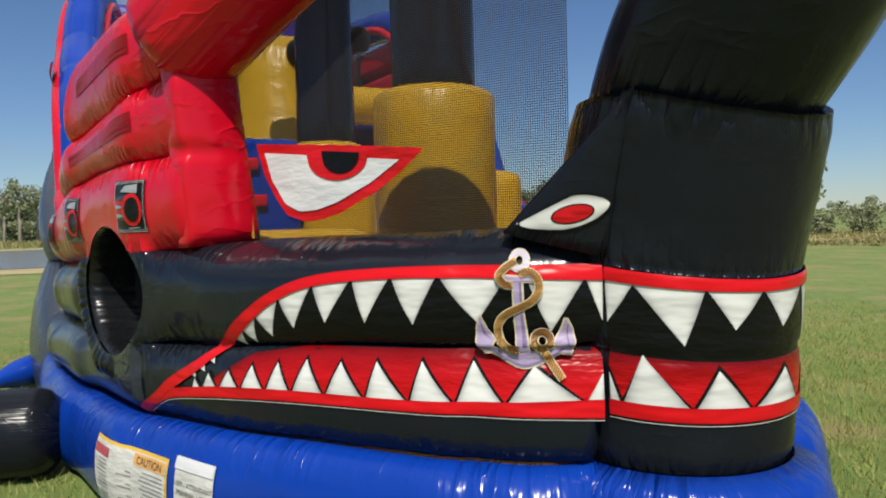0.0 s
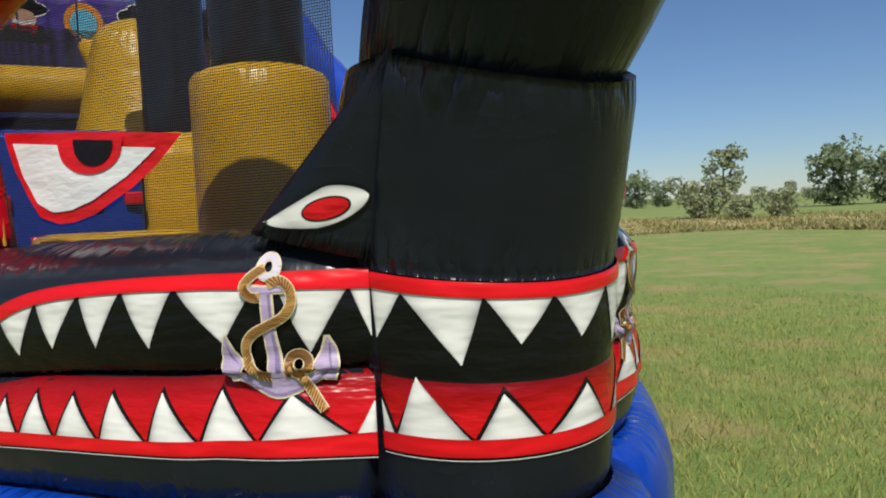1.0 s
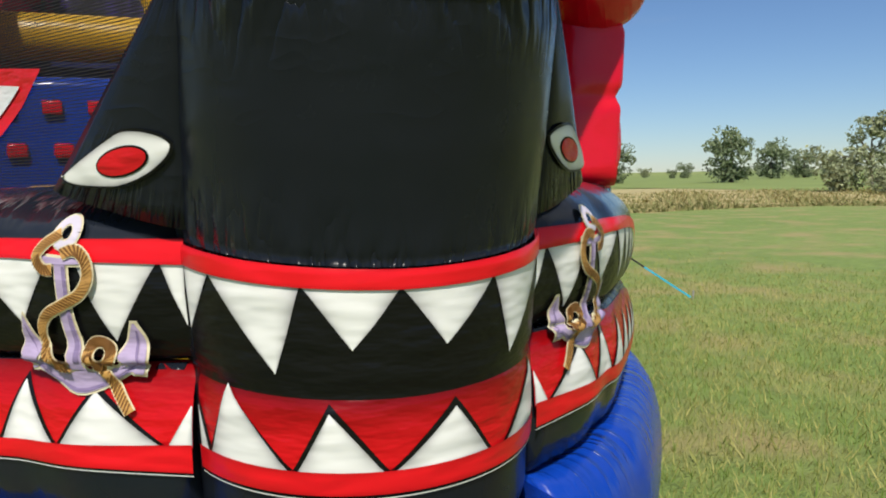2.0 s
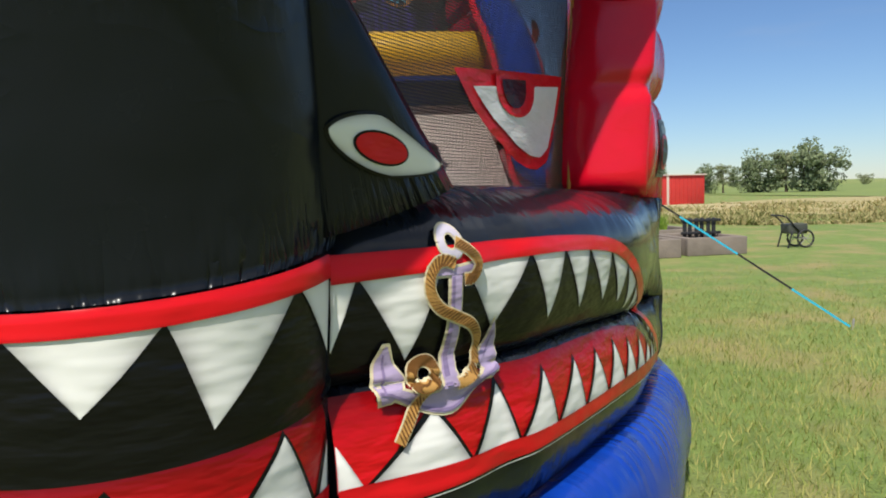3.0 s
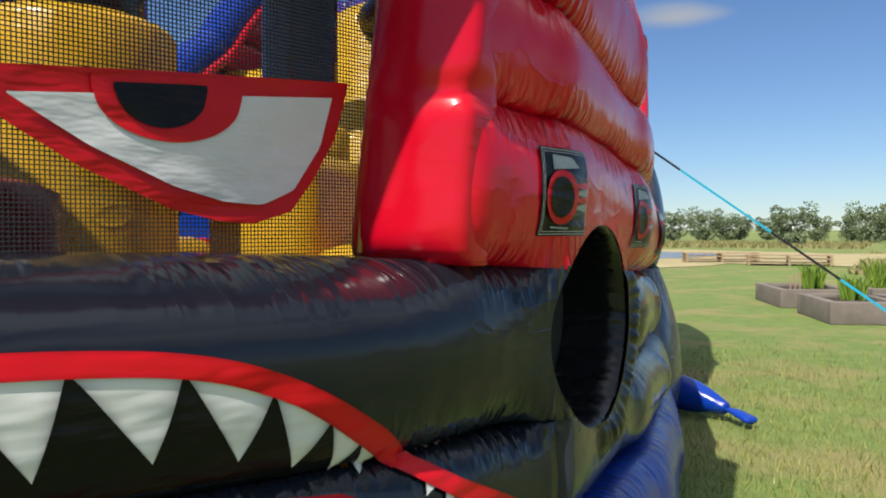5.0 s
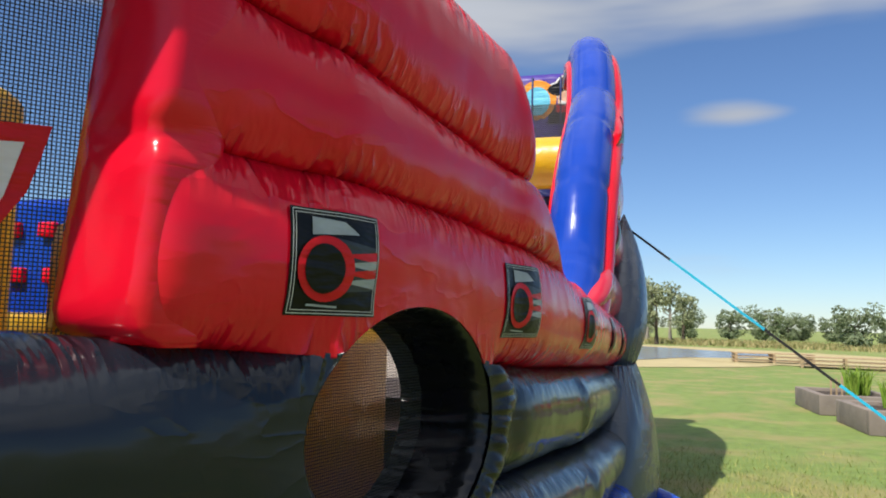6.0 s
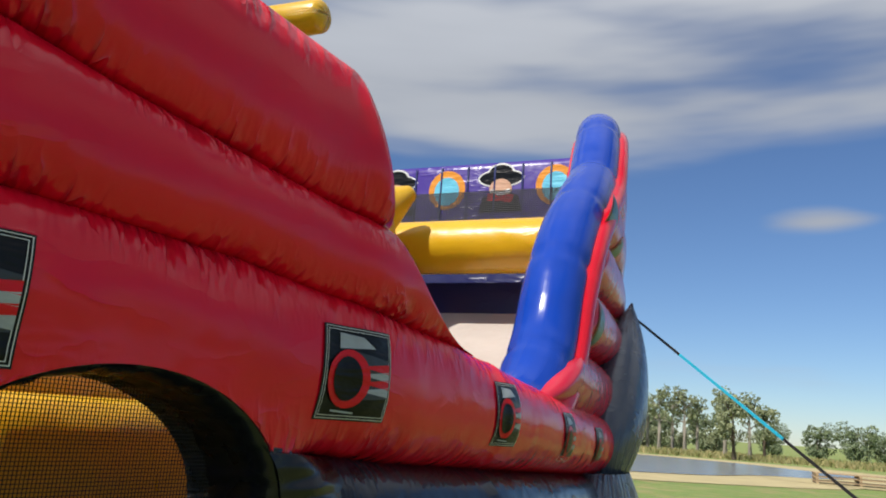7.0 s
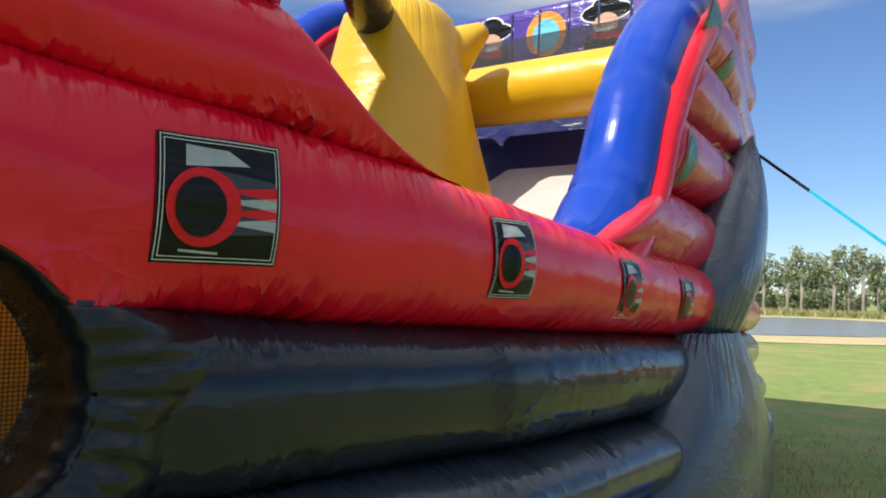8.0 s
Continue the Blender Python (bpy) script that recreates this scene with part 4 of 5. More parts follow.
# cannon patches along the red sides
for side in (1, -1):
    for y0, y1, z0, z1 in ((2.07, 2.32, 1.480, 1.738), (3.125, 3.385, 1.422, 1.690), (4.185, 4.388, 1.357, 1.610), (5.10, 5.31, 1.272, 1.525), (5.85, 6.05, 1.215, 1.465)):
        patch_ob = holder("cannon_patch", label="black patch printed with a red-rimmed cannon mouth")
        patch_ob.parent = ship
        a, b = s_of_y(y0), s_of_y(y1)

        def pp(sd, u, w, off, a=a, b=b, z0=z0, z1=z1):
            return side_point(sd, a + (b - a) * u, z0 + (z1 - z0) * w, off)

        rect = lambda u0, u1, w0, w1: ([(u0, w0), (u0, w1)], [(u1, w0), (u1, w1)])
        printed("backing", pp, side, *rect(0, 1, 0, 1), 0.005, INK_BLACK, patch_ob, 9, 12)
        for u0, u1, w0, w1 in ((0.02, 0.98, 0.974, 0.982), (0.02, 0.98, 0.018, 0.026), (0.02, 0.028, 0.02, 0.98), (0.972, 0.98, 0.02, 0.98), (0.05, 0.95, 0.945, 0.952), (0.05, 0.95, 0.048, 0.055), (0.05, 0.057, 0.05, 0.95), (0.943, 0.95, 0.05, 0.95)):
            printed("stitching", pp, side, *rect(u0, u1, w0, w1), 0.008, STITCH, patch_ob, 5, 8)
        printed("print_sky", pp, side, [(0.22, 0.75), (0.22, 0.92)], [(0.72, 0.79), (0.55, 0.90)], 0.008, SILVER, patch_ob, 5, 5)
        printed("barrel", pp, side, [(0.45, 0.74), (0.95, 0.68)], [(0.45, 0.22), (0.95, 0.26)], 0.007, flat_vinyl("barrel_ink", (0.045, 0.05, 0.06), 0.3) if "barrel_ink" not in bpy.data.materials else bpy.data.materials["barrel_ink"], patch_ob, 5, 5)
        for w, mat in ((0.585, LIP_RED), (0.50, SILVER), (0.415, LIP_RED), (0.33, SILVER)):
            printed("barrel_stripe", pp, side, [(0.52, w), (0.95, w + 0.055)], [(0.52, w - 0.01), (0.95, w - 0.055)], 0.009, mat, patch_ob, 3, 5)
        up, dn = disc_lines(0.36, 0.44, 0.29, 0.31)
        printed("cannon_rim", pp, side, up, dn, 0.011, LIP_RED, patch_ob, 7, 20)
        up, dn = disc_lines(0.34, 0.44, 0.20, 0.235)
        printed("cannon_mouth", pp, side, up, dn, 0.014, INK_BLACK, patch_ob, 7, 20)
        stroke("print_glint", pp, side, [(0.2, 0.10), (0.5, 0.085)], 0.02, 0.009, SILVER, patch_ob)
    # seams of red strips on the upper side tubes
    for lo_f, hi_f, y_end in ((Z_C1, Z_C2, 3.25), (Z_C2, Z_C3, 3.05)) if side < 0 else ():
        line = [(s_of_y(y), lo_f(y) + 0.55 * (hi_f(y) - lo_f(y))) for y in np.linspace(2.15, y_end, 6)]
        strip = lambda sd, s, z, off, lo_f=lo_f, hi_f=hi_f: place(sd, s, swell(min(max((z - lo_f(plan_at(s)[1])) / (hi_f(plan_at(s)[1]) - lo_f(plan_at(s)[1])), 0), 1), fat(plan_at(s)[1])) + RED_OUT + off, z)
        stroke("sewn_strip", strip, side, line, 0.10, 0.004, STRIP_RED, ship, "red sewn strip", n=24)
    # stitched seam along the deck side
    line = [(s_of_y(y), Z_C2(y) + 0.012) for y in np.linspace(2.0, 3.28, 8)]
    stroke("seam_stitching", lambda sd, s, z, off: place(sd, s, RED_OUT - 0.068 + off, z), side, line, 0.003, 0.012, STITCH, ship, "pale stitching")

# hole lining
LINING = vinyl("lining_vinyl", (0.005, 0.0055, 0.007), 0.26, 0.06, gloss=0.40)
for side in (1, -1):
    v, uv = [], []
    cols = 240
    depths = [(-0.035, 1.035), (-0.004, 1.006), (-0.008, 0.985), (-0.04, 0.955), (-0.09, 0.935), (-0.14, 0.955), (-0.20, 0.935), (-0.26, 0.955), (-0.34, 0.935)]
    for i, (d, k) in enumerate(depths):
        for j in range(cols):
            a = 2 * math.pi * j / cols
            ripple = 1 + (0.007 * math.sin(23 * a + 0.5 * i + 2 * math.sin(3 * a)) + 0.005 * math.sin(47 * a + 0.8 * i)) * (2 < i < 8)
            x, y, nx, ny = plan_at(HOLE_S + HOLE_RS * k * ripple * math.cos(a))
            z = HOLE_Z + HOLE_RZ * k * ripple * math.sin(a)
            v.append((side * (x + nx * d), y + ny * d, z))
            uv.append((j / cols * 2.6, i / 8))
    f = grid_faces(len(depths), cols, True)
    part("tunnel_lining", (v, f), LINING, ship, "wrinkled black tunnel lining", uvs=uv)


# gathered cloth of the hull behind the tunnel's rim
for side in (1, -1):
    v, uv = [], []
    rows, cols = 15, 170
    for i, r in enumerate(np.linspace(0.975, 1.62, rows)):
        for a in np.linspace(-1.75, 0.62, cols):
            reach = 1 + (r - 1) * (0.75 + 0.25 * math.sin(7 * a) * math.cos(3 * a))
            s, z = HOLE_S + HOLE_RS * reach * math.cos(a), HOLE_Z + HOLE_RZ * reach * math.sin(a)
            y = plan_at(s)[1]
            z = min(z, Z_RED(y) - 0.012)
            lo, mid, hi = Z_BASE(y), Z_JAW(y), Z_RED(y)
            face = swell(min(1, max(0, (z - lo) / (mid - lo))), fat(y)) if z < mid else roll(min(1, (z - mid) / (hi - mid)), y)
            k = max(0.0, r - 1) / 0.62
            fold = math.sin(34 * a + 1.7 * math.sin(5 * a)) + 0.6 * math.sin(61 * a + 2 * math.sin(9 * a) + 3 * k)
            d = face * (1 - rim_ease(s, z)) - 0.008 + 0.018 * min(1, (0.62 - a) * 4, (a + 1.75) * 4) + 0.028 * math.sin(math.pi * min(1.0, k * 1.15)) * min(1, (0.62 - a) * 3, (a + 1.75) * 3) - 0.018 * k**3 + 0.0060 * fold * min(1.0, 5 * k) * (1 - k) * min(1, (0.62 - a) * 4, (a + 1.75) * 4)
            v.append(place(side, s, d, z))
            uv.append((a, k))
    f = grid_faces(rows, cols)
    part("tunnel_collar", (v, f if side > 0 else [tuple(reversed(q)) for q in f]), LINING, ship, "gathered black vinyl round the tunnel", uvs=[(0.0, 0.5)] * len(v))


# ---- nets ----
def cords(lines, width):
    """Thin three-sided cords between point pairs."""
    v, f = [], []
    for p, q in lines:
        p, q = np.array(p, float), np.array(q, float)
        d = (q - p) / max(np.linalg.norm(q - p), 1e-9)
        a = np.cross(d, (0, 0, 1)) if abs(d[2]) < 0.9 else np.cross(d, (1, 0, 0))
        a /= np.linalg.norm(a)
        b = np.cross(d, a)
        o = len(v)
        for c in (p, q):
            for t in (0.5, 2.6, 4.7):
                v.append(c + (a * math.cos(t) + b * math.sin(t)) * width / 2)
        f += [(o, o + 1, o + 4, o + 3), (o + 1, o + 2, o + 5, o + 4), (o + 2, o, o + 3, o + 5)]
    return v, f


NET_P, NET_Q = np.array((0.79, 1.07)), np.array((0.557, 0.807)) / math.hypot(0.557, 0.807)


def net_at(side, u, z, off=0.0):
    c = NET_P + NET_Q * u + np.array((NET_Q[1], -NET_Q[0])) * off
    return side * c[0], c[1], z


def net_top(u):
    return 2.30 + 0.79 * (1 - u)


for side in (1, -1):
    lines = []
    for u in np.arange(-0.62, 1.08, 0.0096):
        lines.append((net_at(side, u, 1.40), net_at(side, u, net_top(u))))
    for z in np.arange(1.40, 3.5, 0.0096):
        end = min(1.08, 1 - (z - 2.30) / 0.79)
        if end > -0.6:
            lines.append((net_at(side, -0.62, z), net_at(side, end, z)))
    net = part("window_net", cords(lines, 0.0034), NET, ship, "black safety net window", smooth=False)
    band_line = [net_at(side, 0.985 + 0.10 * (z - 1.45), z, 0.03) for z in np.linspace(1.44, 2.3, 8)]
    tube_part("net_piping", band_line, (0.008, 0.008), PIPING, ship, around=6)
    # big eye sewn on the net
    big = holder("big_eye_patch", label="white cloth eye with red rim sewn on the net")
    big.parent = ship
    top = [(0.02, 1.802), (0.50, 1.848), (0.96, 1.882)]
    low = [(0.02, 1.798), (0.146, 1.702), (0.281, 1.621), (0.475, 1.536), (0.60, 1.508), (0.68, 1.505), (0.78, 1.535), (0.853, 1.618), (0.925, 1.735), (0.96, 1.880)]
    us = np.linspace(0.02, 0.96, 48)
    f_of = lambda pts, u: float(np.interp(u, [p[0] for p in pts], [p[1] for p in pts]))
    npnt = lambda sd, u, w, off: net_at(sd, u, w + 0.010, 0.006 + off + 0.006 * math.sin(9 * u) * math.sin(14 * w))
    printed("rim", npnt, side, [(u, f_of(top, u)) for u in us], [(u, f_of(low, u)) for u in us], 0.004, LIP_RED, big, 9, 48)
    us = np.linspace(0.145, 0.905, 48)
    wtop = [(0.145, 1.760), (0.905, 1.836)]
    wlow = [(0.145, 1.757), (0.30, 1.665), (0.475, 1.588), (0.60, 1.556), (0.70, 1.550), (0.79, 1.59), (0.874, 1.706), (0.905, 1.834)]
    printed("cloth", npnt, side, [(u, f_of(wtop, u)) for u in us], [(u, f_of(wlow, u)) for u in us], 0.009, SHEEN_WHITE, big, 9, 48)
    us = np.linspace(0.30, 0.646, 30)
    ilow = [(u, 1.80 - 0.115 * math.sqrt(max(0, 1 - ((u - 0.473) / 0.173) ** 2)) + 0.03 * (u - 0.47)) for u in us]
    printed("iris", npnt, side, [(u, f_of(top, u) - 0.012) for u in us], ilow, 0.013, LIP_RED, big, 7, 30)
    us = np.linspace(0.345, 0.556, 24)
    plow = [(u, 1.805 - 0.09 * math.sqrt(max(0, 1 - ((u - 0.45) / 0.106) ** 2)) + 0.03 * (u - 0.47)) for u in us]
    printed("pupil", npnt, side, [(u, f_of(top, u) - 0.03) for u in us], plow, 0.017, INK_BLACK, big, 7, 24)
    # net that closes the tunnel
    lines = []
    for j in np.arange(-0.44, 0.45, 0.0096):
        h = HOLE_RZ * math.sqrt(max(0, 1 - (j / 0.46) ** 2))
        x, y, nx, ny = plan_at(HOLE_S + j)
        p = (side * (x - nx * 0.26), y - ny * 0.26)
        lines.append(((*p, HOLE_Z - h), (*p, HOLE_Z + h)))
    for z in np.arange(-0.33, 0.34, 0.0096):
        h = 0.46 * math.sqrt(max(0, 1 - (z / HOLE_RZ) ** 2))
        e = []
        for j in np.linspace(-h, h, 5):
            x, y, nx, ny = plan_at(HOLE_S + j)
            e.append((side * (x - nx * 0.26), y - ny * 0.26, HOLE_Z + z))
        lines += list(zip(e, e[1:]))
    part("tunnel_net", cords(lines, 0.0027), NET, ship, "black net across the tunnel", smooth=False)
    # net over the slide
    lines = [((side * x, 9.0, 3.30), (side * x, 9.0, 4.02)) for x in np.arange(0.0 if side > 0 else 0.022, 1.95, 0.022)]
    lines += [((side * 0.01, 9.0, z), (side * 1.95, 9.0, z)) for z in np.arange(3.30, 4.02, 0.022)]
    part("slide_net", cords(lines, 0.014), NET, ship, "black net over the slide", smooth=False)


# ---- warning label and manual pocket on the base ----
def text_on(words, height, u, z, onto, side, off, mat, parent, flip=1.0):
    cu = bpy.data.curves.new("lettering", "FONT")
    cu.body, cu.size, cu.align_x = words, height, "CENTER"
    ob = bpy.data.objects.new("lettering", cu)
    scene.collection.objects.link(ob)
    me = bpy.data.meshes.new_from_object(ob.evaluated_get(bpy.context.evaluated_depsgraph_get()))
    v = [onto(side, u + flip * p.co.x, z + p.co.y, off) for p in me.vertices]
    f = [tuple(q.vertices) for q in me.polygons]
    bpy.data.objects.remove(ob)
    return part("lettering", (v, f), mat, parent, smooth=False)


LABEL_YELLOW = flat_vinyl("label_yellow", (0.78, 0.50, 0.06), 0.45)
LABEL_PAPER = flat_vinyl("label_paper", (0.66, 0.65, 0.60), 0.5)
LABEL_PEACH = flat_vinyl("label_peach", (0.80, 0.42, 0.14), 0.5)
LABEL_ROSE = flat_vinyl("label_rose", (0.50, 0.10, 0.12), 0.5)
LABEL_INK = flat_vinyl("label_ink", (0.06, 0.06, 0.06), 0.6)
LABEL_GREY = flat_vinyl("label_grey_ink", (0.28, 0.28, 0.27), 0.6)
warn = holder("warning_label", label="white warning label with yellow rim and CAUTION heading")
warn.parent = ship
rect = lambda u0, u1, w0, w1: ([(u0, w0), (u0, w1)], [(u1, w0), (u1, w1)])
U0, U1 = 1.955, 2.66
printed("label_rim", base_point, -1, *rect(U0, U1, 0.04, 0.455), 0.004, LABEL_YELLOW, warn, 9, 14)
printed("label_sheet", base_point, -1, *rect(U0 + 0.015, U1 - 0.015, 0.055, 0.44), 0.006, LABEL_PAPER, warn, 9, 14)
printed("heading", base_point, -1, *rect(U0 + 0.02, U0 + 0.30, 0.38, 0.435), 0.008, LABEL_PEACH, warn, 7, 5)
printed("heading", base_point, -1, *rect(U1 - 0.2, U1 - 0.02, 0.375, 0.42), 0.008, LABEL_ROSE, warn, 7, 5)
text_on("CAUTION", 0.050, U0 + 0.155, 0.390, base_point, -1, 0.010, LABEL_INK, warn, -1.0)
for i in range(13):
    z = 0.355 - 0.02 * i
    for a, w in ((U0 + 0.03, 0.18 + 0.05 * ((i * 7) % 5) / 5), (U0 + 0.32, 0.06 * (i % 3)), (U1 - 0.19, 0.10 + 0.04 * ((i * 5) % 4) / 4)):
        if w > 0.02:
            printed("print_line", base_point, -1, *rect(a, a + w, z, z + 0.006), 0.008, LABEL_GREY, warn, 4, 2)
pocket = holder("manual_pocket", label="clear white document pocket lettered for the manual")
pocket.parent = ship
printed("pocket_sheet", base_point, -1, *rect(1.615, 1.89, 0.10, 0.485), 0.006, LABEL_PAPER, pocket, 7, 14)
printed("pocket_flap", base_point, -1, *rect(1.615, 1.89, 0.435, 0.485), 0.012, SHEEN_WHITE, pocket, 7, 6)
text_on("USER / ATTENDANT", 0.030, 1.752, 0.365, base_point, -1, 0.009, LABEL_INK, pocket, -1.0)
text_on("MANUAL HERE", 0.034, 1.752, 0.325, base_point, -1, 0.009, LABEL_INK, pocket, -1.0)

OLD_GREEN = flat_vinyl("faded_green_ink", (0.07, 0.16, 0.15), 0.3, 0.4)
OLD_ORANGE = flat_vinyl("faded_orange_ink", (0.34, 0.12, 0.06), 0.3, 0.3)
# portholes and figures on the back wall (kept as plain shapes), portholes on the stern sides
wall_pt = lambda sd, u, w, off: (u, 9.80 - off, w)
for x in (-1.72, -0.28, 1.14):
    hole = holder("porthole_print", label="printed orange porthole with blue pane")
    hole.parent = ship
    up, dn = disc_lines(x, 4.32, 0.25, 0.26)
    printed("rim", wall_pt, 1, up, dn, 0.005, ORANGE, hole, 5, 20)
    up, dn = disc_lines(x, 4.30, 0.17, 0.19)
    printed("pane", wall_pt, 1, up, dn, 0.009, SKYBLUE, hole, 5, 20)
SKIN = flat_vinyl("print_tan", (0.62, 0.36, 0.24), 0.5)
for x in (-1.0, 0.44, 1.55):
    fig = holder("printed_emblem", label="printed emblem of black, red and tan shapes")
    fig.parent = ship
    printed("dark_shape", wall_pt, 1, [(x - 0.281, 3.996), (x - 0.234, 4.188), (x - 0.094, 4.244)], [(x + 0.281, 3.996), (x + 0.234, 4.220), (x + 0.125, 4.244)], 0.004, INK_BLACK, fig, 5, 8)
    up, dn = disc_lines(x, 4.444, 0.305, 0.122)
    printed("pale_outline", wall_pt, 1, up, dn, 0.003, TOOTH_WHITE, fig, 5, 16)
    up, dn = disc_lines(x, 4.515, 0.178, 0.128)
    printed("pale_outline", wall_pt, 1, up, dn, 0.0035, TOOTH_WHITE, fig, 5, 16)
    up, dn = disc_lines(x, 4.444, 0.281, 0.101)
    printed("dark_shape", wall_pt, 1, up, dn, 0.006, INK_BLACK, fig, 5, 16)
    up, dn = disc_lines(x, 4.508, 0.156, 0.109)
    printed("dark_shape", wall_pt, 1, up, dn, 0.007, INK_BLACK, fig, 5, 16)
    up, dn = disc_lines(x, 4.300, 0.148, 0.133)
    printed("tan_shape", wall_pt, 1, up, dn, 0.010, SKIN, fig, 5, 16)
    printed("red_shape", wall_pt, 1, [(x - 0.172, 4.156), (x - 0.156, 4.236)], [(x + 0.156, 4.124), (x + 0.172, 4.220)], 0.013, LIP_RED, fig, 4, 4)
    stroke("pale_shape", wall_pt, 1, [(x - 0.125, 4.276), (x, 4.244), (x + 0.125, 4.276)], 0.05, 0.015, TOOTH_WHITE, fig)
for x in np.arange(-1.80, 1.81, 0.36):
    part("wall_seam", box(x - 0.012, x + 0.012, 9.785, 9.81, 3.6, 4.62, 0.004), NAVY, ship)
for side in (1, -1):
    for y, z, rs, rz in ((6.62, 2.95, 0.17, 0.22), (7.2, 2.80, 0.13, 0.17), (6.15, 2.10, 0.10, 0.16)):
        win = holder("side_porthole_print", label="faded green printed oval porthole")
        win.parent = ship

        def sp(sd, u, w, off):
            yy = plan_at(u)[1]
            k = ((w + 0.05 * (yy - 6) - 1.5) / 0.45) % 1.0
            return place(sd, u, -0.03 + swell(k, fat(yy)) + off, w)

        up, dn = disc_lines(s_of_y(y), z, rs, rz, 28)
        printed("rim", sp, side, up, dn, 0.005, OLD_ORANGE, win, 13, 28)
        up, dn = disc_lines(s_of_y(y), z, rs * 0.75, rz * 0.75, 28)
        printed("pane", sp, side, up, dn, 0.009, OLD_GREEN, win, 13, 28)

# yard, spars
tube_part("yard", [(x, 5.05, 3.95) for x in np.linspace(-0.70, 0.70, 10)], (0.11, 0.12, 0.11), YELLOW, ship, "yellow padded yard across the mast")
tube_part("cannon_tube", [(0.05 + 0.45 * k, 6.3 - 0.75 * k, 3.35 + 0.02 * k) for k in np.linspace(0, 1, 8)], (0.16, 0.15, 0.14), BLACK, ship, "black padded cannon tube")
tube_part("pillar_arm", [(0.05 + 0.38 * k, 6.9 + 0.3 * k, 3.05 + 0.38 * k) for k in np.linspace(0, 1, 8)], (0.34, 0.22, 0.08), YELLOW, ship, "yellow padded arm of the pillar")
tube_part("pillar_arm", [(-0.15 - 0.38 * k, 6.9 + 0.3 * k, 3.05 + 0.38 * k) for k in np.linspace(0, 1, 8)], (0.34, 0.22, 0.08), YELLOW, ship, "yellow padded arm of the pillar")

# ---- straps, feet and steps beside the ship ----
STRAP_BLUE = plain("strap_blue", (0.02, 0.42, 0.62), 0.5, 0.15)
STRAP_BLACK = plain("strap_black", (0.012, 0.012, 0.014), 0.6, 0.2)
STEEL = plain("stake_steel", (0.25, 0.24, 0.22), 0.4, 0.2)
for side in (1,):
    strap = holder("anchor_strap", (side * 5.15, 5.5, 0), label="black and blue webbing strap staked to the grass", category="strap")
    a, b = Vector((2.32, 7.88, 2.44)), Vector((5.15, 5.5, 0.03))
    origin = Vector((5.15, 5.5, 0))
    cuts = (0.0, 0.15, 0.40, 0.56, 0.72, 0.86, 1.0)
    for i in range(6):
        p, q = a.lerp(b, cuts[i]) - origin, a.lerp(b, cuts[i + 1]) - origin
        d = (q - p).normalized()
        wide = d.cross(Vector((0.3, 1, 0.2))).normalized() * 0.010
        thin = d.cross(wide).normalized() * 0.003
        pts = [(side * c.x, c.y, c.z) for e in (p, q) for c in (e + wide + thin, e - wide + thin, e - wide - thin, e + wide - thin)]
        part("webbing", (pts, [(0, 1, 5, 4), (1, 2, 6, 5), (2, 3, 7, 6), (3, 0, 4, 7), (3, 2, 1, 0), (4, 5, 6, 7)]), STRAP_BLACK if i % 2 == 0 else STRAP_BLUE, strap, smooth=False)
    v, f, _ = tube([(side * 0.0, 0, -0.25), (side * 0.03, -0.01, 0.10)], (0.012, 0.012), 8)
    part("stake", (v, f), STEEL, strap, "steel ground stake")
for side in (1, -1):
    foot = holder("air_sleeve", label="tied-off blue air sleeve lying on the grass", category="air sleeve", group="air sleeves")
    c = spline([(side * 2.3, 6.55, 0.20), (side * 2.55, 6.38, 0.18), (side * 2.82, 6.18, 0.14), (side * 2.95, 6.06, 0.11)], 14)
    tube_part("sleeve", c, (0.16, 0.15, 0.13, 0.05), BLUE, foot)
    c = spline([(side * 2.95, 6.06, 0.11), (side * 3.02, 5.97, 0.10), (side * 3.10, 5.88, 0.07)], 8)
    tube_part("tied_end", c, (0.03, 0.06, 0.07), BLUE, foot, flat=0.4)
step_pad = holder("entry_step", label="glossy black inflated step on the grass by the hull", category="step")
tube_part("step_body", [(-2.42 - 1.4 * k, 3.35 + 0.35 * k, 0.27) for k in np.linspace(0, 1, 10)], (0.27, 0.28, 0.27), BLACK, step_pad)
part("step_mark", box(-3.0, -2.9, 3.25, 3.31, 0.49, 0.52, 0.01), LABEL_YELLOW, step_pad, "yellow mark")

# ---- garden beds, cart, shed, pallets ----
CONCRETE = plain("weathered_block", (0.20, 0.165, 0.14), 0.9, 0.45, 3.0, 0.01)
SOIL = plain("garden_soil", (0.05, 0.035, 0.025), 1.0, 0.4, 8.0, 0.03)
SHED_RED = plain("shed_red", (0.52, 0.035, 0.030), 0.6, 0.15, 2.0)
SHED_TRIM = plain("shed_trim", (0.62, 0.50, 0.44), 0.6, 0.1)
PINE = plain("pallet_wood", (0.36, 0.26, 0.15), 0.8, 0.3, 4.0)
DARK_IRON = plain("dark_iron", (0.02, 0.02, 0.022), 0.5, 0.2)
LEAF_BRIGHT = leafy("garden_leaf", (0.10, 0.20, 0.02), (0.26, 0.36, 0.06))


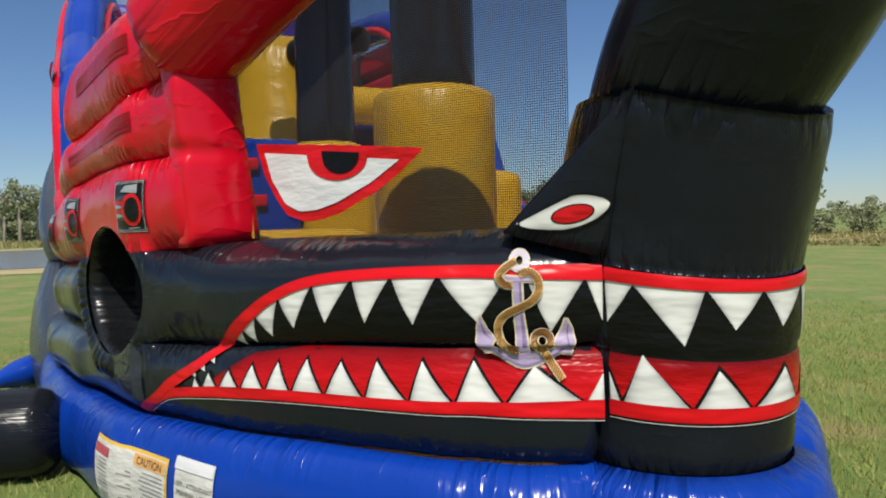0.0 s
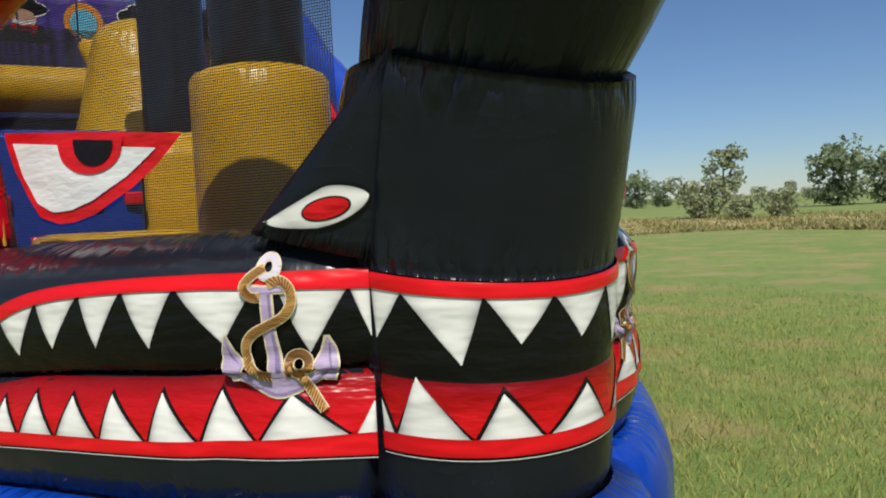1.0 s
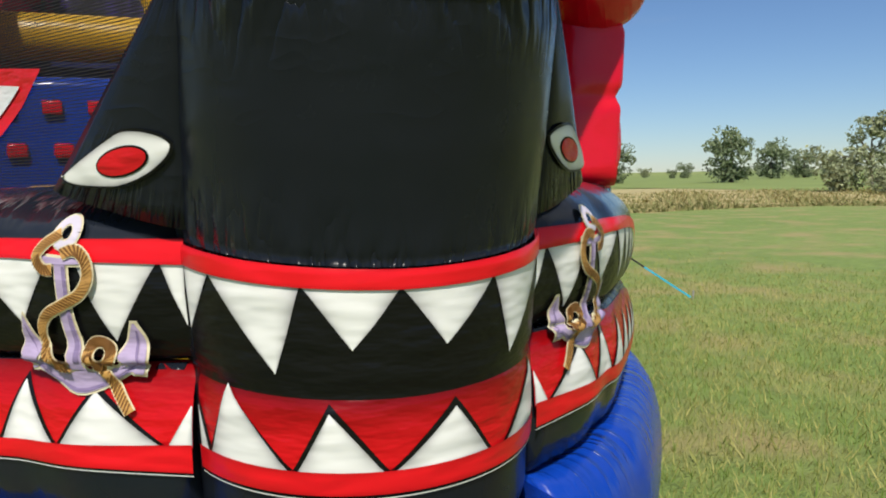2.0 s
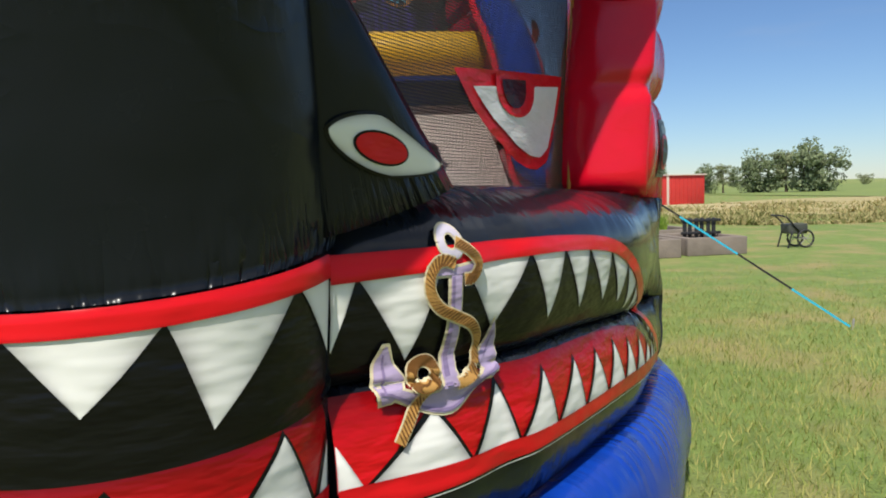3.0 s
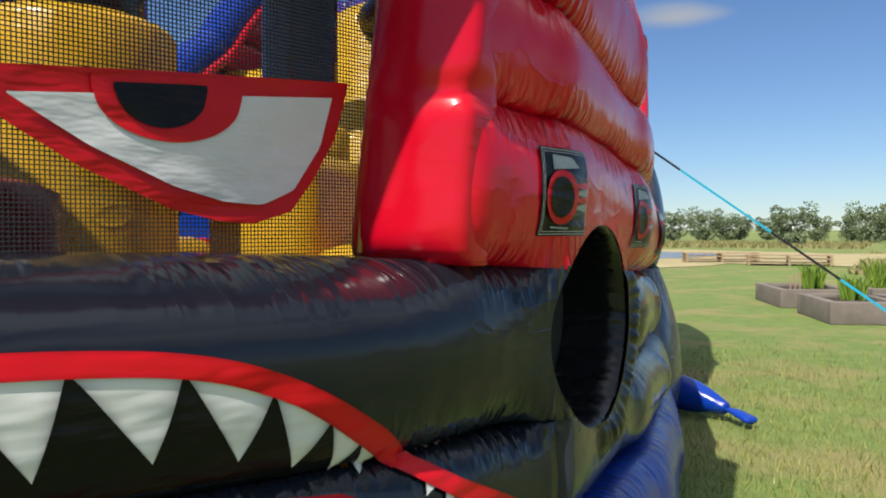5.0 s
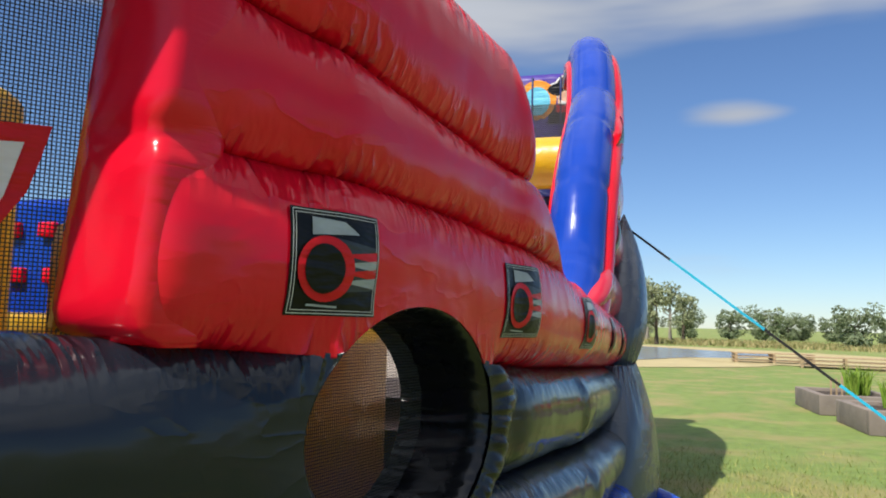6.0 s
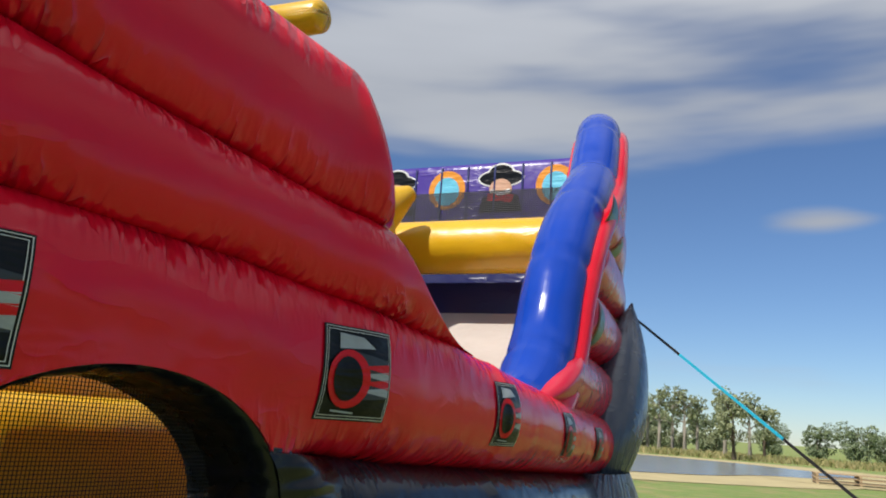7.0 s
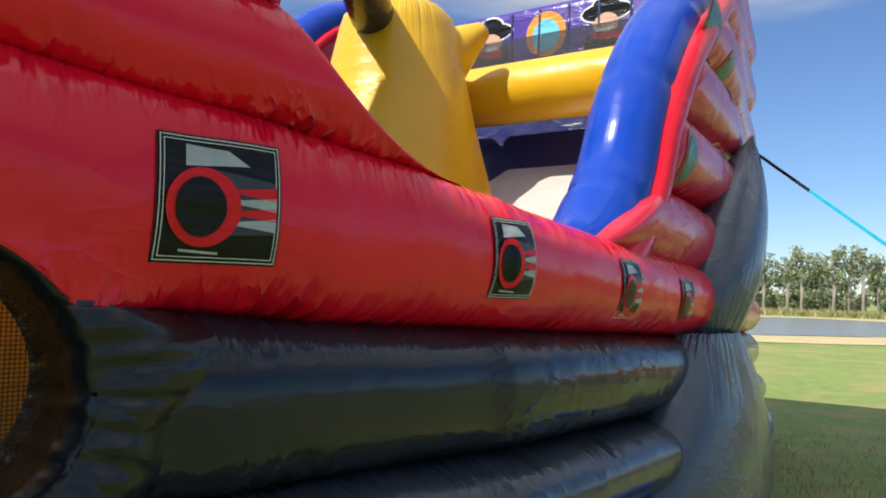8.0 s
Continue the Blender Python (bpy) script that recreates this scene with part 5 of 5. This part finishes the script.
def garden_bed(x, y, lx, ly, turn):
    bed = holder("garden_bed", (x, y, 0), label="raised garden bed of grey weathered blocks with soil", category="garden bed", group="raised garden beds")
    bed.rotation_euler.z = radians(turn)
    hx, hy, h, t = lx / 2, ly / 2, 0.36, 0.14
    for x0, x1, y0, y1 in ((-hx, hx, -hy, -hy + t), (-hx, hx, hy - t, hy), (-hx, -hx + t, -hy + t, hy - t), (hx - t, hx, -hy + t, hy - t)):
        part("bed_wall", box(x0, x1, y0, y1, 0, h, 0.015), CONCRETE, bed)
    part("soil", box(-hx + t, hx - t, -hy + t, hy - t, 0.0, h - 0.06, 0.01), SOIL, bed, "dark soil")
    return bed


garden_bed(6.05, 13.6, 1.15, 1.7, 3)
garden_bed(7.45, 13.8, 1.30, 1.6, 5)
garden_bed(5.95, 16.2, 1.35, 1.9, 3)
garden_bed(7.75, 16.6, 1.50, 1.7, 5)
for i in range(3):
    stake = holder("garden_stake", (5.62 + 0.10 * i, 15.75 + 0.05 * i, 0.29), label="thin pale wooden stake in a raised bed", category="stake", group="garden stakes")
    part("stick", box(-0.015, 0.015, -0.015, 0.015, 0, 0.30 + 0.04 * i, 0.003), PINE, stake)


def leaf_blades(name, at, count, spread, height, mat, seed, label, category, bend=0.5, width=0.03):
    rng = np.random.default_rng(seed)
    v, f = [], []
    for _ in range(count):
        a, r = rng.uniform(0, 2 * math.pi), spread * math.sqrt(rng.uniform())
        bx, by = r * math.cos(a), r * math.sin(a)
        h, w = height * rng.uniform(0.5, 1.1), width * rng.uniform(0.6, 1.3)
        dx, dy = rng.normal(0, bend * h * 0.5, 2)
        t = rng.uniform(0, math.pi)
        wx, wy = w * math.cos(t), w * math.sin(t)
        o = len(v)
        v += [(bx - wx, by - wy, 0), (bx + wx, by + wy, 0), (bx + dx * 0.4 + wx * 0.8, by + dy * 0.4 + wy * 0.8, h * 0.6), (bx + dx * 0.4 - wx * 0.8, by + dy * 0.4 - wy * 0.8, h * 0.6), (bx + dx, by + dy, h)]
        f += [(o, o + 1, o + 2, o + 3), (o + 3, o + 2, o + 4)]
    ob = holder(name, at, label=label, category=category)
    part("leaves", (v, f), mat, ob, smooth=False)
    return ob


for x, y, h in ((6.2, 16.4, 0.55), (7.45, 16.5, 0.65), (6.2, 13.9, 0.45), (7.9, 16.9, 0.4)):
    leaf_blades("garden_plant", (x, y, 0.30), 160, 0.20, h, LEAF_BRIGHT, int(x * 100), "bright green leafy plant growing in a raised bed", "plant", 0.5, 0.014)
bench = holder("slatted_seat", (7.55, 13.9, 0.29), label="dark slatted seat back standing on the garden bed", category="seat")
for i in range(6):
    part("slat", box(-0.36 + 0.13 * i, -0.28 + 0.13 * i, -0.02 + 0.03 * (i % 2), 0.02 + 0.03 * (i % 2), 0.0, 0.42, 0.01), DARK_IRON, bench)
part("rail", box(-0.42, 0.46, -0.05, -0.02, 0.34, 0.40, 0.01), DARK_IRON, bench)
part("rail", box(-0.42, 0.46, -0.05, -0.02, 0.08, 0.14, 0.01), DARK_IRON, bench)

cart = holder("garden_cart", (9.75, 14.1, 0), label="dark two-wheeled garden cart standing on the grass", category="cart")


def rod(points, r):
    v, f, _ = tube(points, (r, r), 8)
    return v, f


def ring_points(cx, cy, cz, r, n=20):
    return [(cx + r * math.cos(t), cy, cz + r * math.sin(t)) for t in np.linspace(0, 2 * math.pi, n)]


for y in (-0.2, 0.2):
    wheel = part("wheel", rod(ring_points(0.18, y, 0.20, 0.18), 0.022), DARK_IRON, cart)
    for k in range(4):
        a = k * math.pi / 4
        part("spoke", rod([(0.18 - 0.17 * math.cos(a), y, 0.20 - 0.17 * math.sin(a)), (0.18 + 0.17 * math.cos(a), y, 0.20 + 0.17 * math.sin(a))], 0.008), STEEL, wheel)
    part("leg", rod([(-0.22, y, 0.0), (-0.12, y, 0.36)], 0.018), DARK_IRON, cart)
    part("handle_arm", rod([(0.1, y, 0.3), (-0.25, y, 0.66), (-0.36, y, 0.70)], 0.018), DARK_IRON, cart)
part("handle", rod([(-0.36, -0.22, 0.70), (-0.36, 0.22, 0.70)], 0.018), DARK_IRON, cart)
part("axle", rod([(0.18, -0.22, 0.20), (0.18, 0.22, 0.20)], 0.014), STEEL, cart)
part("tray", box(-0.18, 0.25, -0.17, 0.17, 0.30, 0.52, 0.03), plain("cart_tray", (0.05, 0.055, 0.045), 0.6, 0.3), cart)

shed = holder("red_shed", (20.6, 46.5, 0), label="small red metal shed with pale trim in dry grass", category="shed")
shed.rotation_euler.z = radians(24)
part("shed_wall", box(0, 3.5, 0, 3.1, 0.0, 1.95, 0.02), SHED_RED, shed)
for i in range(9):
    part("panel_rib", box(0.3 + 0.38 * i, 0.34 + 0.38 * i, -0.03, 0.0, 0.05, 1.9, 0.008), SHED_RED, shed)
part("corner_trim", box(-0.06, 0.06, -0.06, 0.06, 0, 1.96, 0.01), SHED_TRIM, shed)
part("shed_roof", box(-0.12, 3.62, -0.12, 3.22, 1.95, 2.04, 0.02), SHED_TRIM, shed)
for i, (x, y, a) in enumerate(((9.6, 33.6, -8), (7.3, 36.5, 4))):
    pal = holder("pallet_stack", (x, y, 0), label="low stack of weathered wooden pallets on bare ground", category="pallets", group="pallet stacks")
    pal.rotation_euler.z = radians(a)
    for lay in range(3):
        for k in range(3):
            part("stringer", box(-1.6 + 1.55 * k, -1.5 + 1.55 * k, -0.5, 0.5, 0.16 * lay, 0.16 * lay + 0.10, 0.006), PINE, pal)
        for k in range(5):
            part("board", box(-1.65, 1.65, -0.5 + 0.21 * k, -0.36 + 0.21 * k, 0.16 * lay + 0.10, 0.16 * lay + 0.14, 0.005), PINE, pal)

# ---- pond and banks ----
WATER, n_, l_, b_ = material("pond_water")
b_.inputs["Base Color"].default_value = (0.20, 0.20, 0.19, 1)
b_.inputs["Roughness"].default_value = 0.22
bump(n_, l_, b_, noise_node(n_, l_, 3.0, 4.0), 0.12, 0.05)
BANK = plain("dry_bank", (0.40, 0.33, 0.17), 1.0, 0.3, 0.8, 0.02)


def blob_sheet(cx, cy, rx, ry, z, seed, n=64):
    rng = np.random.default_rng(seed)
    ph = rng.uniform(0, 6.28, 4)
    pts = []
    for t in np.linspace(0, 2 * math.pi, n, endpoint=False):
        k = 1 + 0.07 * math.sin(3 * t + ph[0]) + 0.05 * math.sin(5 * t + ph[1]) + 0.02 * math.sin(11 * t + ph[2])
        pts.append((cx + rx * k * math.cos(t), cy + ry * k * math.sin(t), z))
    return pts, [tuple(range(n))]


part("bank", blob_sheet(-5, 46, 19, 18.0, 0.02, 3), BANK, None, "dry sandy bank round the pond", smooth=False, kind="structure")
part("water", blob_sheet(-6, 45.5, 13.5, 14.0, 0.04, 3), WATER, None, "muddy still pond water", smooth=False, kind="structure")
part("dry_field", blob_sheet(37, 36, 21, 17, 0.025, 15), plain("dry_field_straw", (0.36, 0.30, 0.14), 1.0, 0.35, 0.5, 0.02), None, "dry straw-coloured field grass", smooth=False, kind="structure")
part("bare_ground", blob_sheet(14, 41.0, 11, 9.0, 0.03, 9), BANK, None, "bare sandy ground beside the pond", smooth=False, kind="structure")

# ---- grass and weeds ----
GRASS_BLADE = leafy("grass_blade", (0.10, 0.18, 0.025), (0.44, 0.40, 0.14))
WEED = leafy("field_weed", (0.16, 0.18, 0.06), (0.38, 0.31, 0.15))


def strew(name, label, mat, spots, heights, widths, bend, seed):
    """Many bent blades in one mesh."""
    rng = np.random.default_rng(seed)
    n = len(spots)
    t = rng.uniform(0, math.pi, n)
    w = np.stack([np.cos(t) * widths, np.sin(t) * widths, np.zeros(n)], 1)
    base = np.c_[spots, np.zeros(n)]
    lean = np.c_[rng.normal(0, bend, (n, 2)) * heights[:, None], heights]
    v = np.stack([base - w, base + w, base + lean * 0.55 + w * 0.7, base + lean * 0.55 - w * 0.7, base + lean], 1).reshape(-1, 3)
    o = np.arange(n) * 5
    f = [q for k in o for q in ((k, k + 1, k + 2, k + 3), (k + 3, k + 2, k + 4))]
    return part(name, (v.tolist(), f), mat, None, label, smooth=False, kind="stuff")


rng = np.random.default_rng(5)
n = 230000
near = np.c_[rng.uniform(-4.0, 9.0, n), rng.uniform(-1.2, 11.0, n)]
fade = rng.uniform(size=n) < np.clip(1.25 - np.hypot(near[:, 0] - 0.6, near[:, 1] + 0.5) / 9.5, 0.05, 1)
hull_x = np.interp(near[:, 1], PLAN[:, 1], PLAN[:, 0]) + 0.10
hull_x = np.where(near[:, 1] < 0.1, 0.0, hull_x)
near = near[fade & (np.abs(near[:, 0]) > hull_x)]
n = len(near)
strew("grass_blades", "short mown grass with dry straw tips", GRASS_BLADE, near, rng.uniform(0.025, 0.075, n), rng.uniform(0.0015, 0.0035, n), 0.45, 6)
n = 38000
ang = np.radians(rng.uniform(19, 80, n))
dist = 29 + 26 * rng.uniform(size=n) ** 1.6
dist = dist + 3 * np.sin(ang * 9)
far = np.c_[np.sin(ang) * dist + 0.5, np.cos(ang) * dist - 0.5]
far = far[~((np.abs(far[:, 0] - 19.5) < 4) & (np.abs(far[:, 1] - 45.5) < 5))]
n = len(far)
strew("field_weeds", "tall dry and green weeds along the field", WEED, far, rng.uniform(0.06, 0.42, n) * (0.55 + 0.45 * np.sin(far[:, 0] * 0.9) * np.sin(far[:, 1] * 0.7 + 1)), rng.uniform(0.015, 0.05, n), 0.6, 8)
n = 16000
ang, dist = np.radians(rng.uniform(-34, 19, n)), rng.uniform(66, 90, n)
far = np.c_[np.sin(ang) * dist, np.cos(ang) * dist]
strew("far_reeds", "dry reeds on the far bank", WEED, far, rng.uniform(0.15, 0.5, n), rng.uniform(0.03, 0.08, n), 0.4, 9)

# ---- trees ----
BARK = plain("bark", (0.12, 0.09, 0.065), 0.95, 0.3, 3.0, 0.02)
PALE_BARK = plain("pale_bark", (0.32, 0.28, 0.23), 0.95, 0.3, 3.0, 0.02)
# Leaf colour lifted and greyed: distance haze is put into it.
LEAVES = leafy("tree_leaves", (0.11, 0.15, 0.085), (0.25, 0.29, 0.16))
LEAVES_PALE = leafy("pale_leaves", (0.16, 0.19, 0.105), (0.32, 0.34, 0.19))


def make_tree(name, height, crown_w, crown_low, seed, leaves, bark, count, label, leaf=0.2):
    rng = np.random.default_rng(seed)
    ob = holder(name, label=label, category="tree")
    sets = []
    v, f, _ = tube([(0, 0, -0.1), (0.05, 0, height * 0.35), (0.0, 0.08, height * 0.7), (0.05, 0, height * 0.92)], (0.045 * height, 0.03 * height, 0.018 * height, 0.006 * height), 8)
    sets.append((v, f))
    tipsl = []
    for k in range(11):
        z0 = height * rng.uniform(crown_low, 0.8)
        a = rng.uniform(0, 2 * math.pi)
        r = crown_w / 2 * rng.uniform(0.55, 1.0) * math.sqrt(max(0.1, 1 - ((z0 / height - 0.55) / 0.5) ** 2))
        end = (r * math.cos(a), r * math.sin(a), min(height, z0 + height * rng.uniform(0.08, 0.25)))
        v, f, _ = tube([(0, 0, z0), (end[0] * 0.5, end[1] * 0.5, z0 + (end[2] - z0) * 0.4), end], (0.012 * height, 0.004 * height), 5)
        sets.append((v, f))
        tipsl.append(end)
    part("trunk", merge(*sets), bark, ob)
    v, f = [], []
    blobs = [(np.array(e), crown_w * rng.uniform(0.13, 0.24)) for e in tipsl]
    for k in range(12):
        a, z = rng.uniform(0, 6.28), rng.uniform(crown_low + 0.08, 0.93)
        r = crown_w / 2 * rng.uniform(0.1, 0.75) * math.sqrt(max(0.05, 1 - ((z - 0.55) / 0.48) ** 2))
        blobs.append((np.array((r * math.cos(a), r * math.sin(a), z * height)), crown_w * rng.uniform(0.12, 0.22)))
    for _ in range(count):
        c, r = blobs[rng.integers(len(blobs))]
        d = rng.normal(size=3)
        d /= np.linalg.norm(d)
        p = c + d * r * rng.uniform(0.55, 1.05) * (1, 1, 0.8)
        p[2] = max(p[2], crown_low * height * 0.9)
        e1 = rng.normal(size=3)
        e1 /= np.linalg.norm(e1)
        e2 = np.cross(e1, rng.normal(size=3))
        e2 /= np.linalg.norm(e2)
        sz = leaf * rng.uniform(0.6, 1.4)
        o = len(v)
        v += [p - e1 * sz, p + e2 * sz * 0.6, p + e1 * sz, p - e2 * sz * 0.6]
        f.append((o, o + 1, o + 2, o + 3))
    part("crown", (v, f), leaves, ob, smooth=False)
    return ob


def put_tree(ob, bearing, dist, scale, turn=0.0):
    a = radians(bearing)
    c = copy_thing(ob, pose(0.5 + math.sin(a) * dist, -0.5 + math.cos(a) * dist, 0, 0, 0, turn))
    c.scale = (scale, scale, scale)
    return c


round_tree = make_tree("round_tree", 7.0, 8.2, 0.03, 11, LEAVES, BARK, 3400, "broad round dark green tree in the fields", 0.24)
tall_tree = make_tree("tall_tree", 8.5, 5.2, 0.22, 12, LEAVES_PALE, BARK, 1900, "tall pale green tree with thin foliage", 0.20)
thin_tree = make_tree("thin_tree", 10.0, 4.2, 0.42, 13, LEAVES_PALE, PALE_BARK, 750, "slender tree with pale trunk beyond the pond", 0.22)
bush = make_tree("bush", 3.0, 4.4, 0.05, 14, LEAVES_PALE, BARK, 1400, "low spreading green bush in the weeds", 0.16)
round_tree.location, tall_tree.location = (0.5 + 95 * math.sin(radians(41.6)), -0.5 + 95 * math.cos(radians(41.6)), 0), (0.5 + 70 * math.sin(radians(50.4)), -0.5 + 70 * math.cos(radians(50.4)), 0)
round_tree.scale, tall_tree.scale = (0.85,) * 3, (0.72,) * 3
thin_tree.location, bush.location = (-16.5, 87, 0), (0.5 + 52 * math.sin(radians(48.6)), -0.5 + 52 * math.cos(radians(48.6)), 0)
bush.scale, thin_tree.scale = (0.9,) * 3, (0.6,) * 3
for ob, bearing, dist, scale in ((round_tree, 57.6, 78, 0.80), (round_tree, 61, 82, 0.7), (round_tree, 44.2, 130, 0.8), (round_tree, 46.3, 140, 0.65), (bush, 54, 48, 0.6), (bush, 51.5, 46, 0.5)):
    put_tree(ob, bearing, dist, scale, (bearing * 53) % 360)


def put_at(ob, x, y, scale, turn):
    c = copy_thing(ob, pose(x, y, 0, 0, 0, turn))
    c.scale = (scale, scale, scale)
    return c


# low hazy groves across the pond, a broad tree on its bank, slender pale-trunked trees on the far shore
for x, y, height in ((6.1, 110, 3.4), (11.4, 110, 3.6), (16.0, 109.7, 3.9), (19.5, 115, 3.2), (22, 119, 3.3), (25.6, 118, 3.0), (29.7, 107, 2.9), (34, 108, 3.0), (39, 110, 3.3), (18.8, 73.7, 3.3), (-1.5, 100, 4.2), (-6, 98, 3.8), (-10, 97, 4.0), (-14, 96, 4.2)):
    put_at(round_tree, x, y, height / 6.6, x * 53 % 360)
for x, y, height in ((3.4, 78, 5.6), (1.2, 80, 6.2), (-1.7, 87, 5.6), (-2.9, 86, 6.4), (-4.4, 89, 5.9), (-5.4, 85, 6.3), (-6.9, 88, 5.8), (-8.4, 86, 6.4), (-9.9, 87, 5.7), (-12, 86, 6.0), (-14.5, 88, 6.2)):
    put_at(thin_tree, x, y, height / 9.8, x * 71 % 360)
for x, y, height in ((4.6, 77, 4.6), (2.2, 66.5, 5.0)):
    put_at(tall_tree, x, y, height / 8.2, x * 71 % 360)
for i, (x, y, height) in enumerate(((32, 94.1, 5.4), (34.5, 93.2, 6.5), (36.8, 92.4, 5.4), (43.6, 89.5, 4.3), (45.5, 88.6, 5.0), (48.5, 87, 5.1), (50.1, 86.2, 6.2), (51.8, 85.1, 6.8), (53.5, 84.1, 7.2), (55.1, 83.1, 5.9), (80, 55.3, 4.0), (-9.9, 97.9, 6.2), (-8.6, 98, 5.5))):
    put_at(tall_tree if i % 3 == 1 else round_tree, x, y, 0.72 * height / (8.2 if i % 3 == 1 else 6.6), x * 37 % 360)
for x, y, sc in ((-8, 92, 0.8), (-4, 93, 0.7), (0, 92, 0.8), (-12, 92, 0.75)):
    put_at(bush, x, y, sc, x * 31)
k = 0
for bearing in np.arange(-24, 84, 1.7):
    k += 1
    put_tree(round_tree if k % 3 else bush, bearing + 0.5 * math.sin(k * 2.1), 190 + 30 * math.sin(k * 1.3), (0.36 if k % 3 else 0.70) + 0.10 * math.sin(k * 3.7), k * 41)
part("crop_field", ([(40, 10, 0.05), (400, 10, 0.05), (400, 400, 0.05), (40, 130, 0.05)], [(0, 1, 2, 3)]), plain("crop_green", (0.17, 0.22, 0.055), 0.95, 0.25, 0.12, 0.05), None, "green crop field beyond the weeds", smooth=False, kind="structure")
pole = holder("utility_pole", (0.5 + 90 * math.sin(radians(47.1)), -0.5 + 90 * math.cos(radians(47.1)), 0), label="grey wooden utility pole in the fields", category="pole")
part("shaft", rod([(0, 0, 0), (0, 0, 5.2)], 0.12), PALE_BARK, pole)
